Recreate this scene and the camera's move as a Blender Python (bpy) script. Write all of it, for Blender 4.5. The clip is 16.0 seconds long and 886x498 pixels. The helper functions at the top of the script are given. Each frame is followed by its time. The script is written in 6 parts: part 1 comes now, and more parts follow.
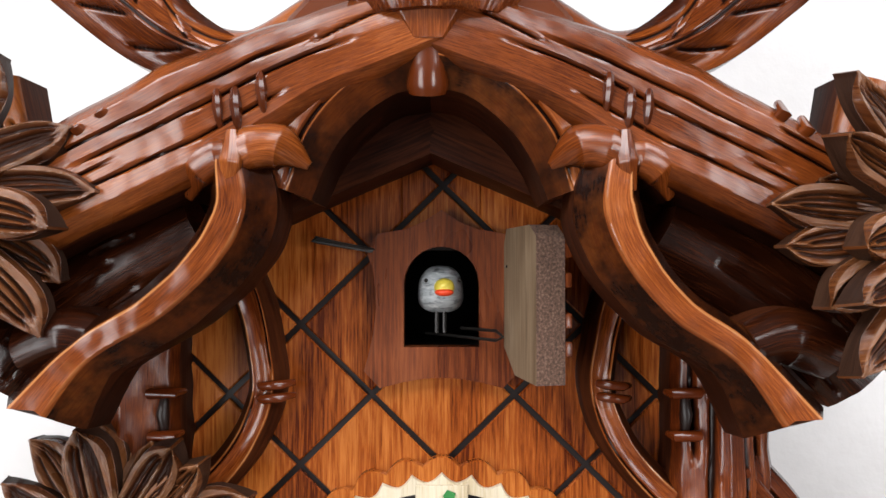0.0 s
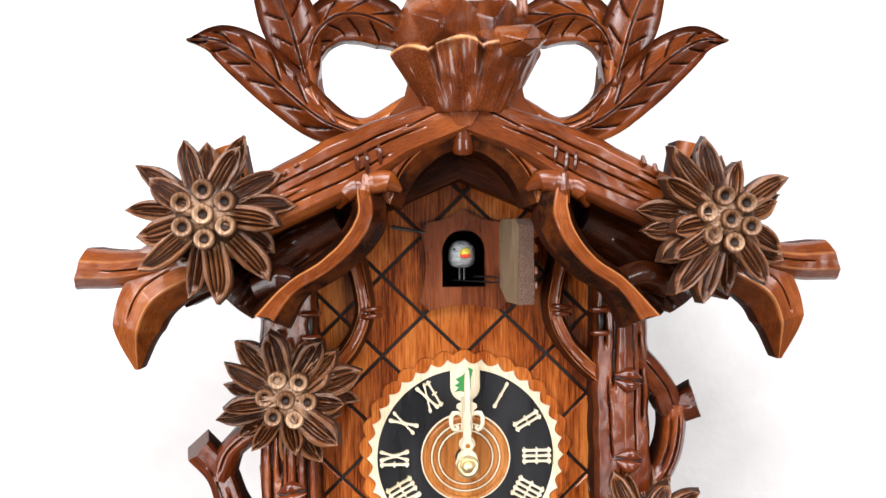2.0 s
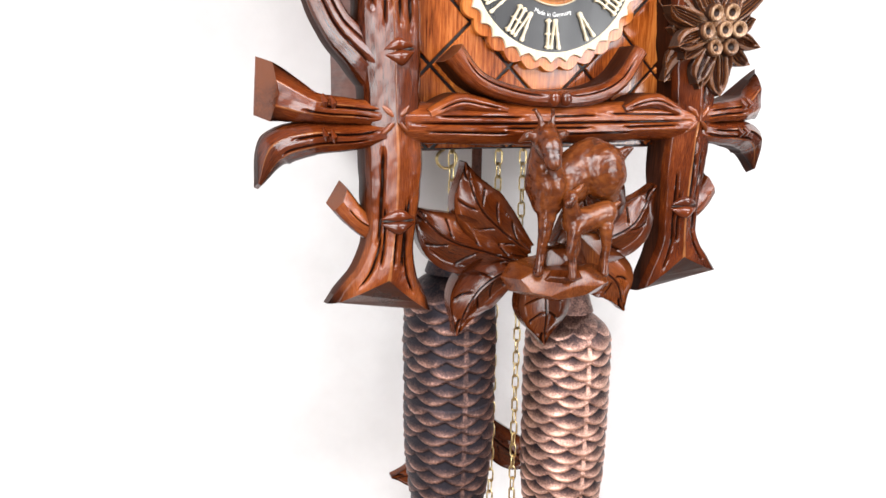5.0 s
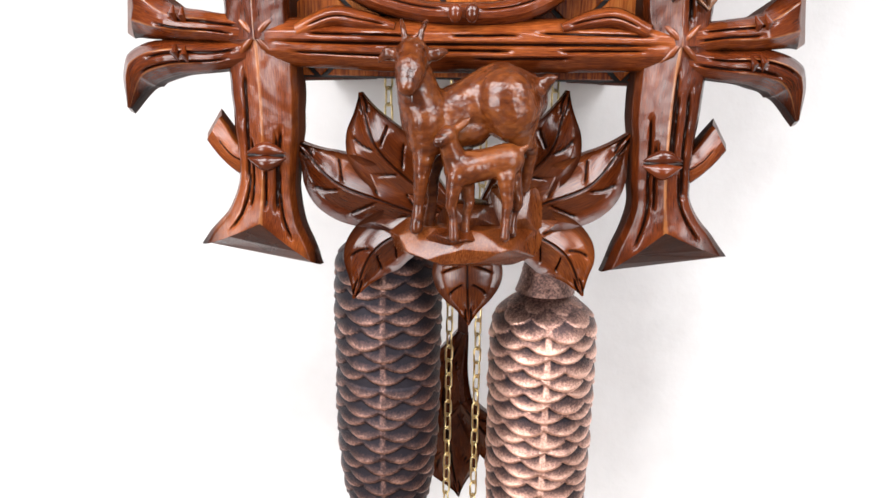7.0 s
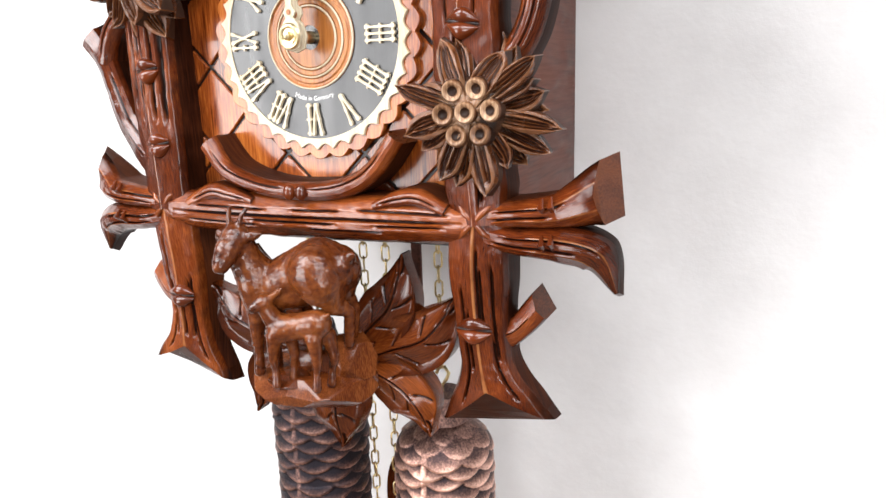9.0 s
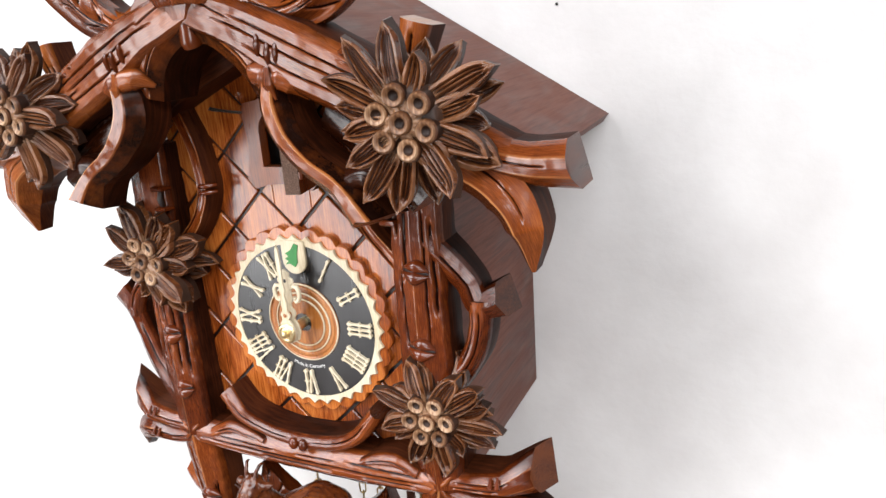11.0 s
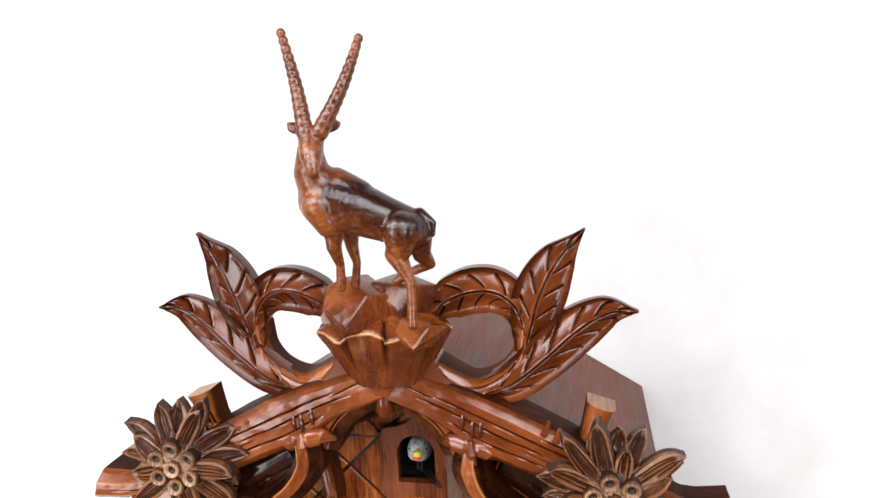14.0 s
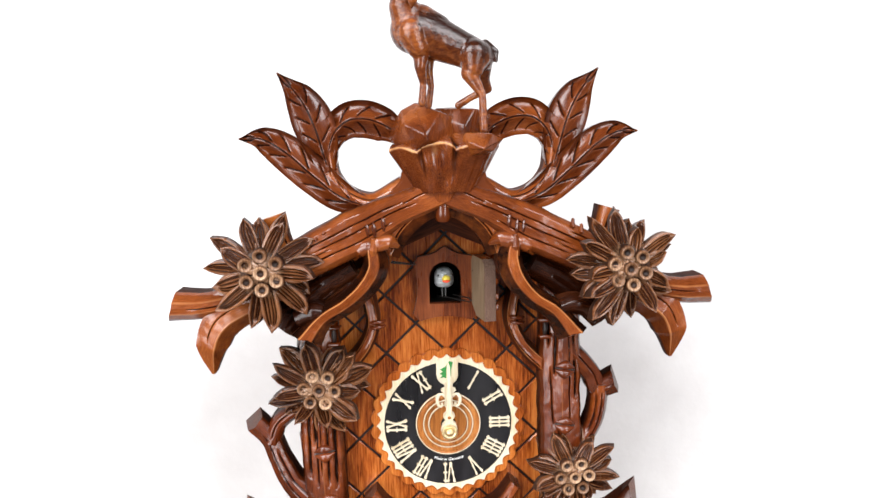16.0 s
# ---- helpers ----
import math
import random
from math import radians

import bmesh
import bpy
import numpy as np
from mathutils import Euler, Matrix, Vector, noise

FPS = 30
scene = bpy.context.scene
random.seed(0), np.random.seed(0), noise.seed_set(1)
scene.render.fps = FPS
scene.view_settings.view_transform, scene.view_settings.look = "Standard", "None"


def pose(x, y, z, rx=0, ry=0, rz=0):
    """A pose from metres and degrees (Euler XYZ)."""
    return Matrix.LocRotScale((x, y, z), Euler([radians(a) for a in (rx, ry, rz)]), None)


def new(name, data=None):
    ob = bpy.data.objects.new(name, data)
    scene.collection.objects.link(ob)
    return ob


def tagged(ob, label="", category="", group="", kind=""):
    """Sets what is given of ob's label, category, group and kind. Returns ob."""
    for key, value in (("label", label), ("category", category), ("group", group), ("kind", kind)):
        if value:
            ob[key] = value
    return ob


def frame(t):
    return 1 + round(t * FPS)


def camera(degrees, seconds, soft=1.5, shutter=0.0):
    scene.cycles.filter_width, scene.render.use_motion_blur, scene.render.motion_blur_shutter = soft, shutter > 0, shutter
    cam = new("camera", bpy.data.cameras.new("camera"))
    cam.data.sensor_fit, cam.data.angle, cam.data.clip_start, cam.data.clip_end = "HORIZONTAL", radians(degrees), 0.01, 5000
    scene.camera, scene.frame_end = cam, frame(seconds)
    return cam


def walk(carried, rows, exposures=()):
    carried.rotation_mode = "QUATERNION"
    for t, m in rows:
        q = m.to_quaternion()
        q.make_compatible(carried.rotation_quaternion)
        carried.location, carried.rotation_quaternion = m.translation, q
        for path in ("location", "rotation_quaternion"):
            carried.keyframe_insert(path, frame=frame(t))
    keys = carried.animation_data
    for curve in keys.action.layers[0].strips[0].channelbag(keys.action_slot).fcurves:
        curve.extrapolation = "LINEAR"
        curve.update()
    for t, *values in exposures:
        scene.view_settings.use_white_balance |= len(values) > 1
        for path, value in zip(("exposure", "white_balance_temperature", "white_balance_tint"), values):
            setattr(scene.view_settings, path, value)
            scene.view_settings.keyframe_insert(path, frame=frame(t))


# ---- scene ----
cam = camera(62.9, 16.0)
METRES, EYE, TILT, LEAN, TURN = 1.65, 1.7, 1.5, 0.0, 0.0
ROWS = [
    (0.0, 0.0, 0.0, 0.0, 0.0, 0.0, -0.0),
    (0.5, 0.0004, -0.016, 0.0043, -0.16, -0.06, 0.07),
    (1.0, -0.0022, -0.044, 0.0075, -0.66, -0.18, 0.19),
    (1.5, -0.006, -0.0767, 0.0088, -0.98, -1.24, 0.49),
    (2.0, -0.018, -0.1057, 0.0061, -2.46, -2.8, 0.52),
    (2.5, -0.0399, -0.1216, -0.0034, -5.27, -4.99, 0.15),
    (3.0, -0.0659, -0.1174, -0.0234, -8.8, -7.12, -0.11),
    (3.5, -0.0998, -0.1001, -0.0416, -14.93, -8.91, -0.52),
    (4.0, -0.1179, -0.0983, -0.0623, -17.52, -9.72, -0.44),
    (4.5, -0.126, -0.0955, -0.092, -19.32, -10.92, -0.7),
    (5.0, -0.1227, -0.089, -0.1162, -19.84, -13.76, -1.13),
    (7.5, 0.0391, -0.067, -0.1361, 8.45, -14.81, -0.5),
    (8.0, 0.0746, -0.0608, -0.1231, 13.5, -14.36, 0.21),
    (8.5, 0.1054, -0.0552, -0.1081, 19.24, -13.92, 1.17),
    (9.0, 0.131, -0.052, -0.0868, 24.2, -14.61, 2.42),
    (11.5, 0.1588, -0.0633, 0.0574, 24.31, -19.49, 4.92),
    (12.0, 0.1497, -0.072, 0.0779, 22.03, -18.74, 5.0),
    (12.5, 0.1329, -0.0859, 0.0969, 19.32, -17.67, 4.36),
    (13.0, 0.1148, -0.0986, 0.1112, 16.63, -15.9, 3.93),
    (13.5, 0.0874, -0.1064, 0.1243, 13.31, -14.0, 3.1),
    (14.0, 0.0638, -0.1067, 0.1314, 10.54, -12.63, 2.78),
    (14.5, 0.0414, -0.1153, 0.1276, 7.14, -11.37, 2.41),
    (15.0, 0.0145, -0.1371, 0.1107, 2.49, -11.64, 2.03),
    (15.5, -0.0058, -0.1603, 0.0872, -0.96, -11.61, 1.85),
    (16.0, -0.0197, -0.1864, 0.0645, -3.46, -9.96, 1.16),
]
EXPOSURES = [(0.0, -0.32), (1.0, -0.20), (2.0, -0.03), (3.0, 0.02), (4.5, 0.10), (8.0, 0.11), (9.2, 0.0), (11.3, -0.27), (13.5, -0.27), (15.0, -0.19), (16.0, -0.09)]
walk(cam, [(t, pose(0, 0, EYE, TILT, LEAN, TURN) @ pose(METRES * x, METRES * y, METRES * z, 90 + pitch, roll, yaw)) for t, x, y, z, yaw, pitch, roll in ROWS], EXPOSURES)

# ---------------------------------------------------------------- light
ROOM_X0, ROOM_X1, ROOM_Y0, WALL_Y, ROOM_H = -3.5, 3.0, -2.3, 0.400, 2.75
world = bpy.data.worlds.new("sky")
scene.world = world
world.use_nodes = True
_sky = world.node_tree.nodes.new("ShaderNodeTexSky")
_sky.sky_type, _sky.sun_disc = "NISHITA", False
_sky.sun_elevation, _sky.sun_rotation = radians(40), radians(200)
world.node_tree.links.new(_sky.outputs[0], world.node_tree.nodes["Background"].inputs[0])
world.node_tree.nodes["Background"].inputs[1].default_value = 0.1


def window_light(name, x, y, z, w, h, watts, rz):
    """Daylight that comes in through a window opening."""
    lamp = bpy.data.lights.new(name, "AREA")
    lamp.shape, lamp.size, lamp.size_y, lamp.energy, lamp.color = "RECTANGLE", w, h, watts, (0.985, 0.985, 1.0)
    ob = new(name, lamp)
    ob.matrix_world = pose(x, y, z, 90, 0, rz)
    return ob


# openings in the wall behind the camera (x0, x1, z0, z1) and in the ceiling (x0, x1, y0, y1)
OPENINGS = [(-2.85, -1.15, 0.45, 2.35), (1.30, 2.40, 0.75, 2.05)]
SKIES = [(-2.45, -0.20, -1.75, -0.40), (0.20, 2.25, -1.75, -0.40)]
window_light("daylight_a", -2.00, ROOM_Y0 - 0.05, 1.40, 1.65, 1.85, 102, 0)
window_light("daylight_b", 1.85, ROOM_Y0 - 0.05, 1.40, 1.05, 1.25, 50, 0)
window_light("roof_light_a", -1.325, -1.075, ROOM_H + 0.05, 2.20, 1.30, 118, 0).matrix_world = pose(-1.325, -1.075, ROOM_H + 0.05, 0, 0, 0)
window_light("roof_light_b", 1.225, -1.075, ROOM_H + 0.05, 2.00, 1.30, 92, 0).matrix_world = pose(1.225, -1.075, ROOM_H + 0.05, 0, 0, 0)


# ---------------------------------------------------------------- materials
def nodes_of(name, rough=0.4, metal=0.0, coat=0.0):
    m = bpy.data.materials.new(name)
    m.use_nodes = True
    t = m.node_tree
    b = t.nodes["Principled BSDF"]
    b.inputs["Roughness"].default_value = rough
    b.inputs["Metallic"].default_value = metal
    b.inputs["Coat Weight"].default_value = coat
    b.inputs["Coat Roughness"].default_value = 0.08
    return m, t, b


def ramp(t, fac, stops):
    r = t.nodes.new("ShaderNodeValToRGB")
    while len(r.color_ramp.elements) < len(stops):
        r.color_ramp.elements.new(0.5)
    for e, (p, c) in zip(r.color_ramp.elements, stops):
        e.position, e.color = p, (*c, 1)
    t.links.new(fac, r.inputs[0])
    return r.outputs[0]


def noise_tex(t, vec, scale, detail=4, rough=0.6, dist=0.0):
    n = t.nodes.new("ShaderNodeTexNoise")
    n.inputs["Scale"].default_value, n.inputs["Detail"].default_value = scale, detail
    n.inputs["Roughness"].default_value, n.inputs["Distortion"].default_value = rough, dist
    t.links.new(vec, n.inputs["Vector"])
    return n.outputs["Fac"]


def stretch(t, vec, sx, sy, sz):
    m = t.nodes.new("ShaderNodeMapping")
    m.inputs["Scale"].default_value = (sx, sy, sz)
    t.links.new(vec, m.inputs["Vector"])
    return m.outputs[0]


def mix_col(t, fac, a, b, mode="MIX"):
    m = t.nodes.new("ShaderNodeMix")
    m.data_type, m.blend_type = "RGBA", mode
    for val, sock in ((fac, m.inputs["Factor"]), (a, m.inputs["A"]), (b, m.inputs["B"])):
        if hasattr(val, "is_linked"):
            t.links.new(val, sock)
        elif isinstance(val, tuple):
            sock.default_value = (*val, 1)
        else:
            sock.default_value = val
    return m.outputs["Result"]


def mix_fac(t, a, b, k):
    """a + k * (b - 0.5)"""
    n = t.nodes.new("ShaderNodeMath")
    n.operation = "MULTIPLY_ADD"
    t.links.new(b, n.inputs[0])
    n.inputs[1].default_value = k
    t.links.new(a, n.inputs[2])
    o = t.nodes.new("ShaderNodeMath")
    o.operation = "SUBTRACT"
    t.links.new(n.outputs[0], o.inputs[0])
    o.inputs[1].default_value = k / 2
    return o.outputs[0]


def bump(t, b, height, strength, dist):
    n = t.nodes.new("ShaderNodeBump")
    n.inputs["Strength"].default_value, n.inputs["Distance"].default_value = strength, dist
    t.links.new(height, n.inputs["Height"])
    t.links.new(n.outputs[0], b.inputs["Normal"])
    return n


def wood(name, dark, mid, light, rough=0.3, coat=0.35, coords="UV", axis="x", vary=0.25, grain=900, relief=0.25, spec=0.4, pore=0.8, chisel=0.0, deep=0.0006, spread=1.0, burnt_shade=None, lit_wear=None):
    """Stained, varnished wood; the grain runs along axis of the coordinates, in metres."""
    m, t, b = nodes_of(name, rough, 0, coat)
    tc = t.nodes.new("ShaderNodeTexCoord")
    vec = tc.outputs[coords]
    long = {"x": (0.05, 1, 1), "y": (1, 0.05, 1), "z": (1, 1, 0.05), "fur": (0.45, 1, 0.8)}[axis]
    b.inputs["Specular IOR Level"].default_value = spec
    fine = noise_tex(t, stretch(t, vec, *long), grain, 5, 0.65, 0.3)
    broad = noise_tex(t, stretch(t, vec, *[0.3 if v < 1 else 1 for v in long]), 45, 3, 0.55, 0.6)
    rnd = t.nodes.new("ShaderNodeObjectInfo").outputs["Random"]
    fac = mix_fac(t, mix_fac(t, fine, broad, 0.9), rnd, vary)
    col = ramp(t, fac, [(0.5 - 0.22 * spread, dark), (0.5, mid), (0.5 + 0.24 * spread, light)])
    # pores: short dark streaks
    pore = noise_tex(t, stretch(t, vec, *[0.03 if v < 1 else 1 for v in long]), grain * 2.2, 2, 0.5)
    streak = ramp(t, pore, [(0.33, (0.45, 0.4, 0.38)), (0.45, (1, 1, 1))])
    col = mix_col(t, pore, col, streak, "MULTIPLY")
    if burnt_shade:
        # staining and painted shade in cuts and on flanks (above 0), rubbing and painted glints on ridges (below 0)
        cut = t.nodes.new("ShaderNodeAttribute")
        cut.attribute_name = "stain_shade"
        tone_fac = mix_fac(t, mix_fac(t, cut.outputs["Fac"], fine, 0.3), noise_tex(t, tc.outputs["Object"], 75, 4, 0.65), 0.9)
        col = mix_col(t, ramp(t, tone_fac, [(0.12, (0, 0, 0)), (0.75, (1, 1, 1))]), col, burnt_shade)
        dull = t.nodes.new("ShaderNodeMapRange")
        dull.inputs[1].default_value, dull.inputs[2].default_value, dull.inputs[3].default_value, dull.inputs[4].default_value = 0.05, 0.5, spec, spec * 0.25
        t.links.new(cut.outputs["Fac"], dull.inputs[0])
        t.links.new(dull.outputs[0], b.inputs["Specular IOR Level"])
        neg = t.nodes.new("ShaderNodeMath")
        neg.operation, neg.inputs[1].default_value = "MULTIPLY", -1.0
        t.links.new(tone_fac, neg.inputs[0])
        col = mix_col(t, ramp(t, neg.outputs[0], [(0.15, (0, 0, 0)), (0.85, (1, 1, 1))]), col, lit_wear)
    t.links.new(col, b.inputs["Base Color"])
    rr = ramp(t, broad, [(0.3, (rough * 0.75,) * 3), (0.7, (min(1, rough * 1.35),) * 3)])
    t.links.new(rr, b.inputs["Roughness"])
    n1 = bump(t, b, mix_fac(t, fine, broad, 0.6), relief, deep)
    if chisel:
        # shallow facets left by the gouge
        vo = t.nodes.new("ShaderNodeTexVoronoi")
        vo.feature, vo.inputs["Scale"].default_value, vo.inputs["Smoothness"].default_value = "SMOOTH_F1", 130, 0.35
        t.links.new(stretch(t, vec, *[0.3 if v < 1 else 1 for v in long]), vo.inputs["Vector"])
        n2 = t.nodes.new("ShaderNodeBump")
        n2.inputs["Strength"].default_value, n2.inputs["Distance"].default_value = chisel, 0.0035
        t.links.new(vo.outputs["Distance"], n2.inputs["Height"])
        t.links.new(n2.outputs[0], n1.inputs["Normal"])
    return m


# The dark also paints shade on flanks, the pale also paints ridge glints.
BURNT_SHADE, RUBBED_GLINT = (0.009, 0.0026, 0.0013), (0.36, 0.14, 0.045)
M_BOUGH = wood("carved_walnut_stain", (0.044, 0.0075, 0.0016), (0.165, 0.0365, 0.0062), (0.38, 0.112, 0.0220), 0.21, 0.0, vary=0.26, grain=2800, spec=0.60, relief=0.10, pore=0.3, spread=1.6, chisel=0.025, burnt_shade=BURNT_SHADE, lit_wear=RUBBED_GLINT)
M_LEAF = wood("leaf_stain", (0.020, 0.0033, 0.0010), (0.078, 0.0150, 0.0028), (0.23, 0.056, 0.0100), 0.19, 0.0, vary=0.18, grain=2800, spec=0.5, relief=0.08, pore=0.25, spread=1.5, burnt_shade=BURNT_SHADE, lit_wear=RUBBED_GLINT)
M_TRUNK = wood("red_walnut_stain", (0.022, 0.0033, 0.0010), (0.108, 0.0195, 0.0035), (0.29, 0.072, 0.0125), 0.21, 0.0, vary=0.22, grain=2800, spec=0.55, relief=0.10, pore=0.3, spread=1.35, burnt_shade=BURNT_SHADE, lit_wear=RUBBED_GLINT)
# Dark-stained grooves, with the shade inside the cuts painted in as well.
M_GROOVE = wood("groove_stain_shade", (0.005, 0.002, 0.0015), (0.011, 0.004, 0.0025), (0.024, 0.008, 0.004), 0.4, 0.0)
# Burnt edges; also painted shade on the soffit boards and branch flanks.
M_EDGE = wood("burnt_edge_shade", (0.008, 0.0020, 0.0008), (0.026, 0.0058, 0.0018), (0.060, 0.0150, 0.0042), 0.5, 0.0, spec=0.08, relief=0.12, pore=0.4)
M_CUT = wood("petal_cut", (0.012, 0.0042, 0.002), (0.026, 0.0095, 0.0042), (0.05, 0.02, 0.009), 0.5, 0.0, spec=0.3)
M_END = wood("cut_end_stain", (0.018, 0.0042, 0.0014), (0.055, 0.0125, 0.0032), (0.12, 0.032, 0.0085), 0.30, 0.0, "Object", "y", grain=2000, spec=0.35, pore=0.3)
M_PANEL = wood("panel_stain", (0.070, 0.0115, 0.0022), (0.255, 0.0570, 0.0088), (0.44, 0.138, 0.0265), 0.17, 0.0, "Object", "z", 0.30, 1100, 0.03, 0.5)
M_PLAQUE = wood("plaque_stain", (0.065, 0.013, 0.0042), (0.155, 0.036, 0.009), (0.23, 0.064, 0.018), 0.28, 0.0, "Object", "z", 0.1, 1100, 0.04, 0.45)
M_STUMP = wood("pale_stump_end", (0.10, 0.038, 0.013), (0.22, 0.095, 0.035), (0.32, 0.16, 0.06), 0.35, 0.2, "Object", "y")
M_PETAL = wood("petal_stain", (0.022, 0.0050, 0.0014), (0.085, 0.0240, 0.0066), (0.21, 0.078, 0.0260), 0.25, 0.0, relief=0.6, spec=0.55, grain=1400, deep=0.0008, spread=1.3, burnt_shade=(0.014, 0.0046, 0.0021), lit_wear=(0.30, 0.145, 0.066))
M_TAN = wood("dry_brushed_tan", (0.030, 0.0090, 0.0032), (0.085, 0.030, 0.0110), (0.22, 0.105, 0.048), 0.40, 0.0, "Object", "z", 0.1, 420, 0.4, 0.45, 0.4)
M_RIM = wood("worn_bud_rim", (0.07, 0.026, 0.010), (0.185, 0.090, 0.042), (0.45, 0.29, 0.175), 0.38, 0.0, "Object", "z", 0.25, 600, 0.5, 0.45, 0.4)
M_HEART = wood("flower_heart_stain", (0.012, 0.0040, 0.0015), (0.036, 0.0130, 0.0050), (0.12, 0.058, 0.027), 0.45, 0.0, "Object", "z", 0.1, 420, 0.5, 0.3, 0.4)
# Darkened bough finish that puts the shade under the gable into the colour.
M_BOUGH_SHADE = wood("shaded_bough", (0.007, 0.0016, 0.0006), (0.020, 0.0042, 0.0012), (0.052, 0.0120, 0.0026), 0.24, 0.0, vary=0.1, grain=2200, spec=0.35, relief=0.05, pore=0.3)
_t = M_PETAL.node_tree
_b = _t.nodes["Principled BSDF"]
_sep = _t.nodes.new("ShaderNodeSeparateXYZ")
_tc = _t.nodes.new("ShaderNodeTexCoord")
_t.links.new(_tc.outputs["Object"], _sep.inputs[0])
_mr = _t.nodes.new("ShaderNodeMapRange")
_mr.inputs[1].default_value, _mr.inputs[2].default_value, _mr.inputs[3].default_value, _mr.inputs[4].default_value = 0.0125, 0.0200, 0.48, 0.0
_t.links.new(_sep.outputs["Z"], _mr.inputs[0])
_br = mix_fac(_t, _mr.outputs[0], noise_tex(_t, stretch(_t, _tc.outputs["Object"], 1, 1, 0.12), 900, 3, 0.6), 0.8)
_old = _b.inputs["Base Color"].links[0].from_socket
_t.links.new(mix_col(_t, ramp(_t, _br, [(0.25, (0, 0, 0)), (0.8, (1, 1, 1))]), _old, (0.32, 0.190, 0.108)), _b.inputs["Base Color"])
M_CASE = wood("case_stain", (0.06375, 0.0225, 0.015), (0.1162, 0.04125, 0.027), (0.15, 0.06, 0.04125), 0.5, 0.0, "Object", "y", 0.1, 500, 0.1, 0.25)
M_FIGURE = wood("figure_stain", (0.030, 0.0056, 0.0014), (0.088, 0.0195, 0.0038), (0.17, 0.047, 0.0095), 0.22, 0.0, "Object", "fur", 0.05, 300, 0.3, 0.5, 0.3, deep=0.0010)
M_IBEX = wood("ibex_stain", (0.026, 0.0048, 0.0013), (0.105, 0.0225, 0.0042), (0.27, 0.076, 0.0150), 0.20, 0.0, "Object", "fur", 0.05, 500, 0.3, 0.55, 0.3, deep=0.0010, spread=1.25)
_t = M_IBEX.node_tree
_b = _t.nodes["Principled BSDF"]
_tc = _t.nodes.new("ShaderNodeTexCoord")
_sep = _t.nodes.new("ShaderNodeSeparateXYZ")
_t.links.new(_tc.outputs["Object"], _sep.inputs[0])
_ax = _t.nodes.new("ShaderNodeMath")
_ax.operation, _ax.inputs[1].default_value = "MULTIPLY_ADD", 0.42
_t.links.new(_sep.outputs["X"], _ax.inputs[0])
_t.links.new(_sep.outputs["Z"], _ax.inputs[2])
_mr = _t.nodes.new("ShaderNodeMapRange")
_mr.inputs[1].default_value, _mr.inputs[2].default_value = 0.262, 0.300
_t.links.new(_ax.outputs[0], _mr.inputs[0])
_fr = _t.nodes.new("ShaderNodeMapRange")
_fr.inputs[1].default_value, _fr.inputs[2].default_value = -0.026, -0.017
_t.links.new(_sep.outputs["X"], _fr.inputs[0])
_hd = _t.nodes.new("ShaderNodeMapRange")
_hd.inputs[1].default_value, _hd.inputs[2].default_value, _hd.inputs[3].default_value, _hd.inputs[4].default_value = 0.298, 0.308, 1.0, 0.0
_t.links.new(_sep.outputs["Z"], _hd.inputs[0])
_m0 = _t.nodes.new("ShaderNodeMath")
_m0.operation = "MULTIPLY"
_t.links.new(_mr.outputs[0], _m0.inputs[0])
_t.links.new(_hd.outputs[0], _m0.inputs[1])
_mm = _t.nodes.new("ShaderNodeMath")
_mm.operation = "MULTIPLY"
_t.links.new(_m0.outputs[0], _mm.inputs[0])
_t.links.new(_fr.outputs[0], _mm.inputs[1])
_old = _b.inputs["Base Color"].links[0].from_socket
_bk = mix_fac(_t, _mm.outputs[0], noise_tex(_t, stretch(_t, _tc.outputs["Object"], 1, 1, 0.5), 260, 3, 0.6), 0.5)
_t.links.new(mix_col(_t, ramp(_t, _bk, [(0.3, (0, 0, 0)), (0.75, (1, 1, 1))]), _old, (0.016, 0.0032, 0.0010)), _b.inputs["Base Color"])
M_ROCK = wood("rock_stain", (0.026, 0.0044, 0.0012), (0.112, 0.0230, 0.0042), (0.29, 0.084, 0.0175), 0.22, 0.0, "Object", "z", 0.3, 2200, 0.06, 0.42, 0.2, spread=1.4, chisel=0.16, burnt_shade=BURNT_SHADE, lit_wear=(0.50, 0.25, 0.10))
M_SHELF = wood("shelf_stain", (0.024, 0.0042, 0.0011), (0.078, 0.0160, 0.0031), (0.20, 0.056, 0.0120), 0.22, 0.0, "Object", "z", 0.3, 2000, 0.06, 0.42, 0.2, spread=1.3, chisel=0.05)
M_CREAM = wood("cream_maple", (0.476, 0.3826, 0.2431), (0.5712, 0.4947, 0.3583), (0.612, 0.5475, 0.4223), 0.5, 0.0, "Object", "z", 0.04, 900, 0.05)
M_BLACK = wood("black_dial_wood", (0.0024, 0.0024, 0.0034), (0.0045, 0.0045, 0.0060), (0.009, 0.009, 0.0115), 0.30, 0.0, "Object", "z", 0.02, 900, 0.06, 0.75)
M_DISC = wood("dial_centre_wood", (0.15, 0.046, 0.009), (0.29, 0.098, 0.020), (0.42, 0.165, 0.042), 0.30, 0.0, "Object", "z", 0.05, 1000, 0.06, 0.45)
M_RAW = wood("raw_birch", (0.105, 0.066, 0.037), (0.165, 0.112, 0.065), (0.235, 0.168, 0.105), 0.7, 0.0, "Object", "z", 0.05, 500, 0.2)


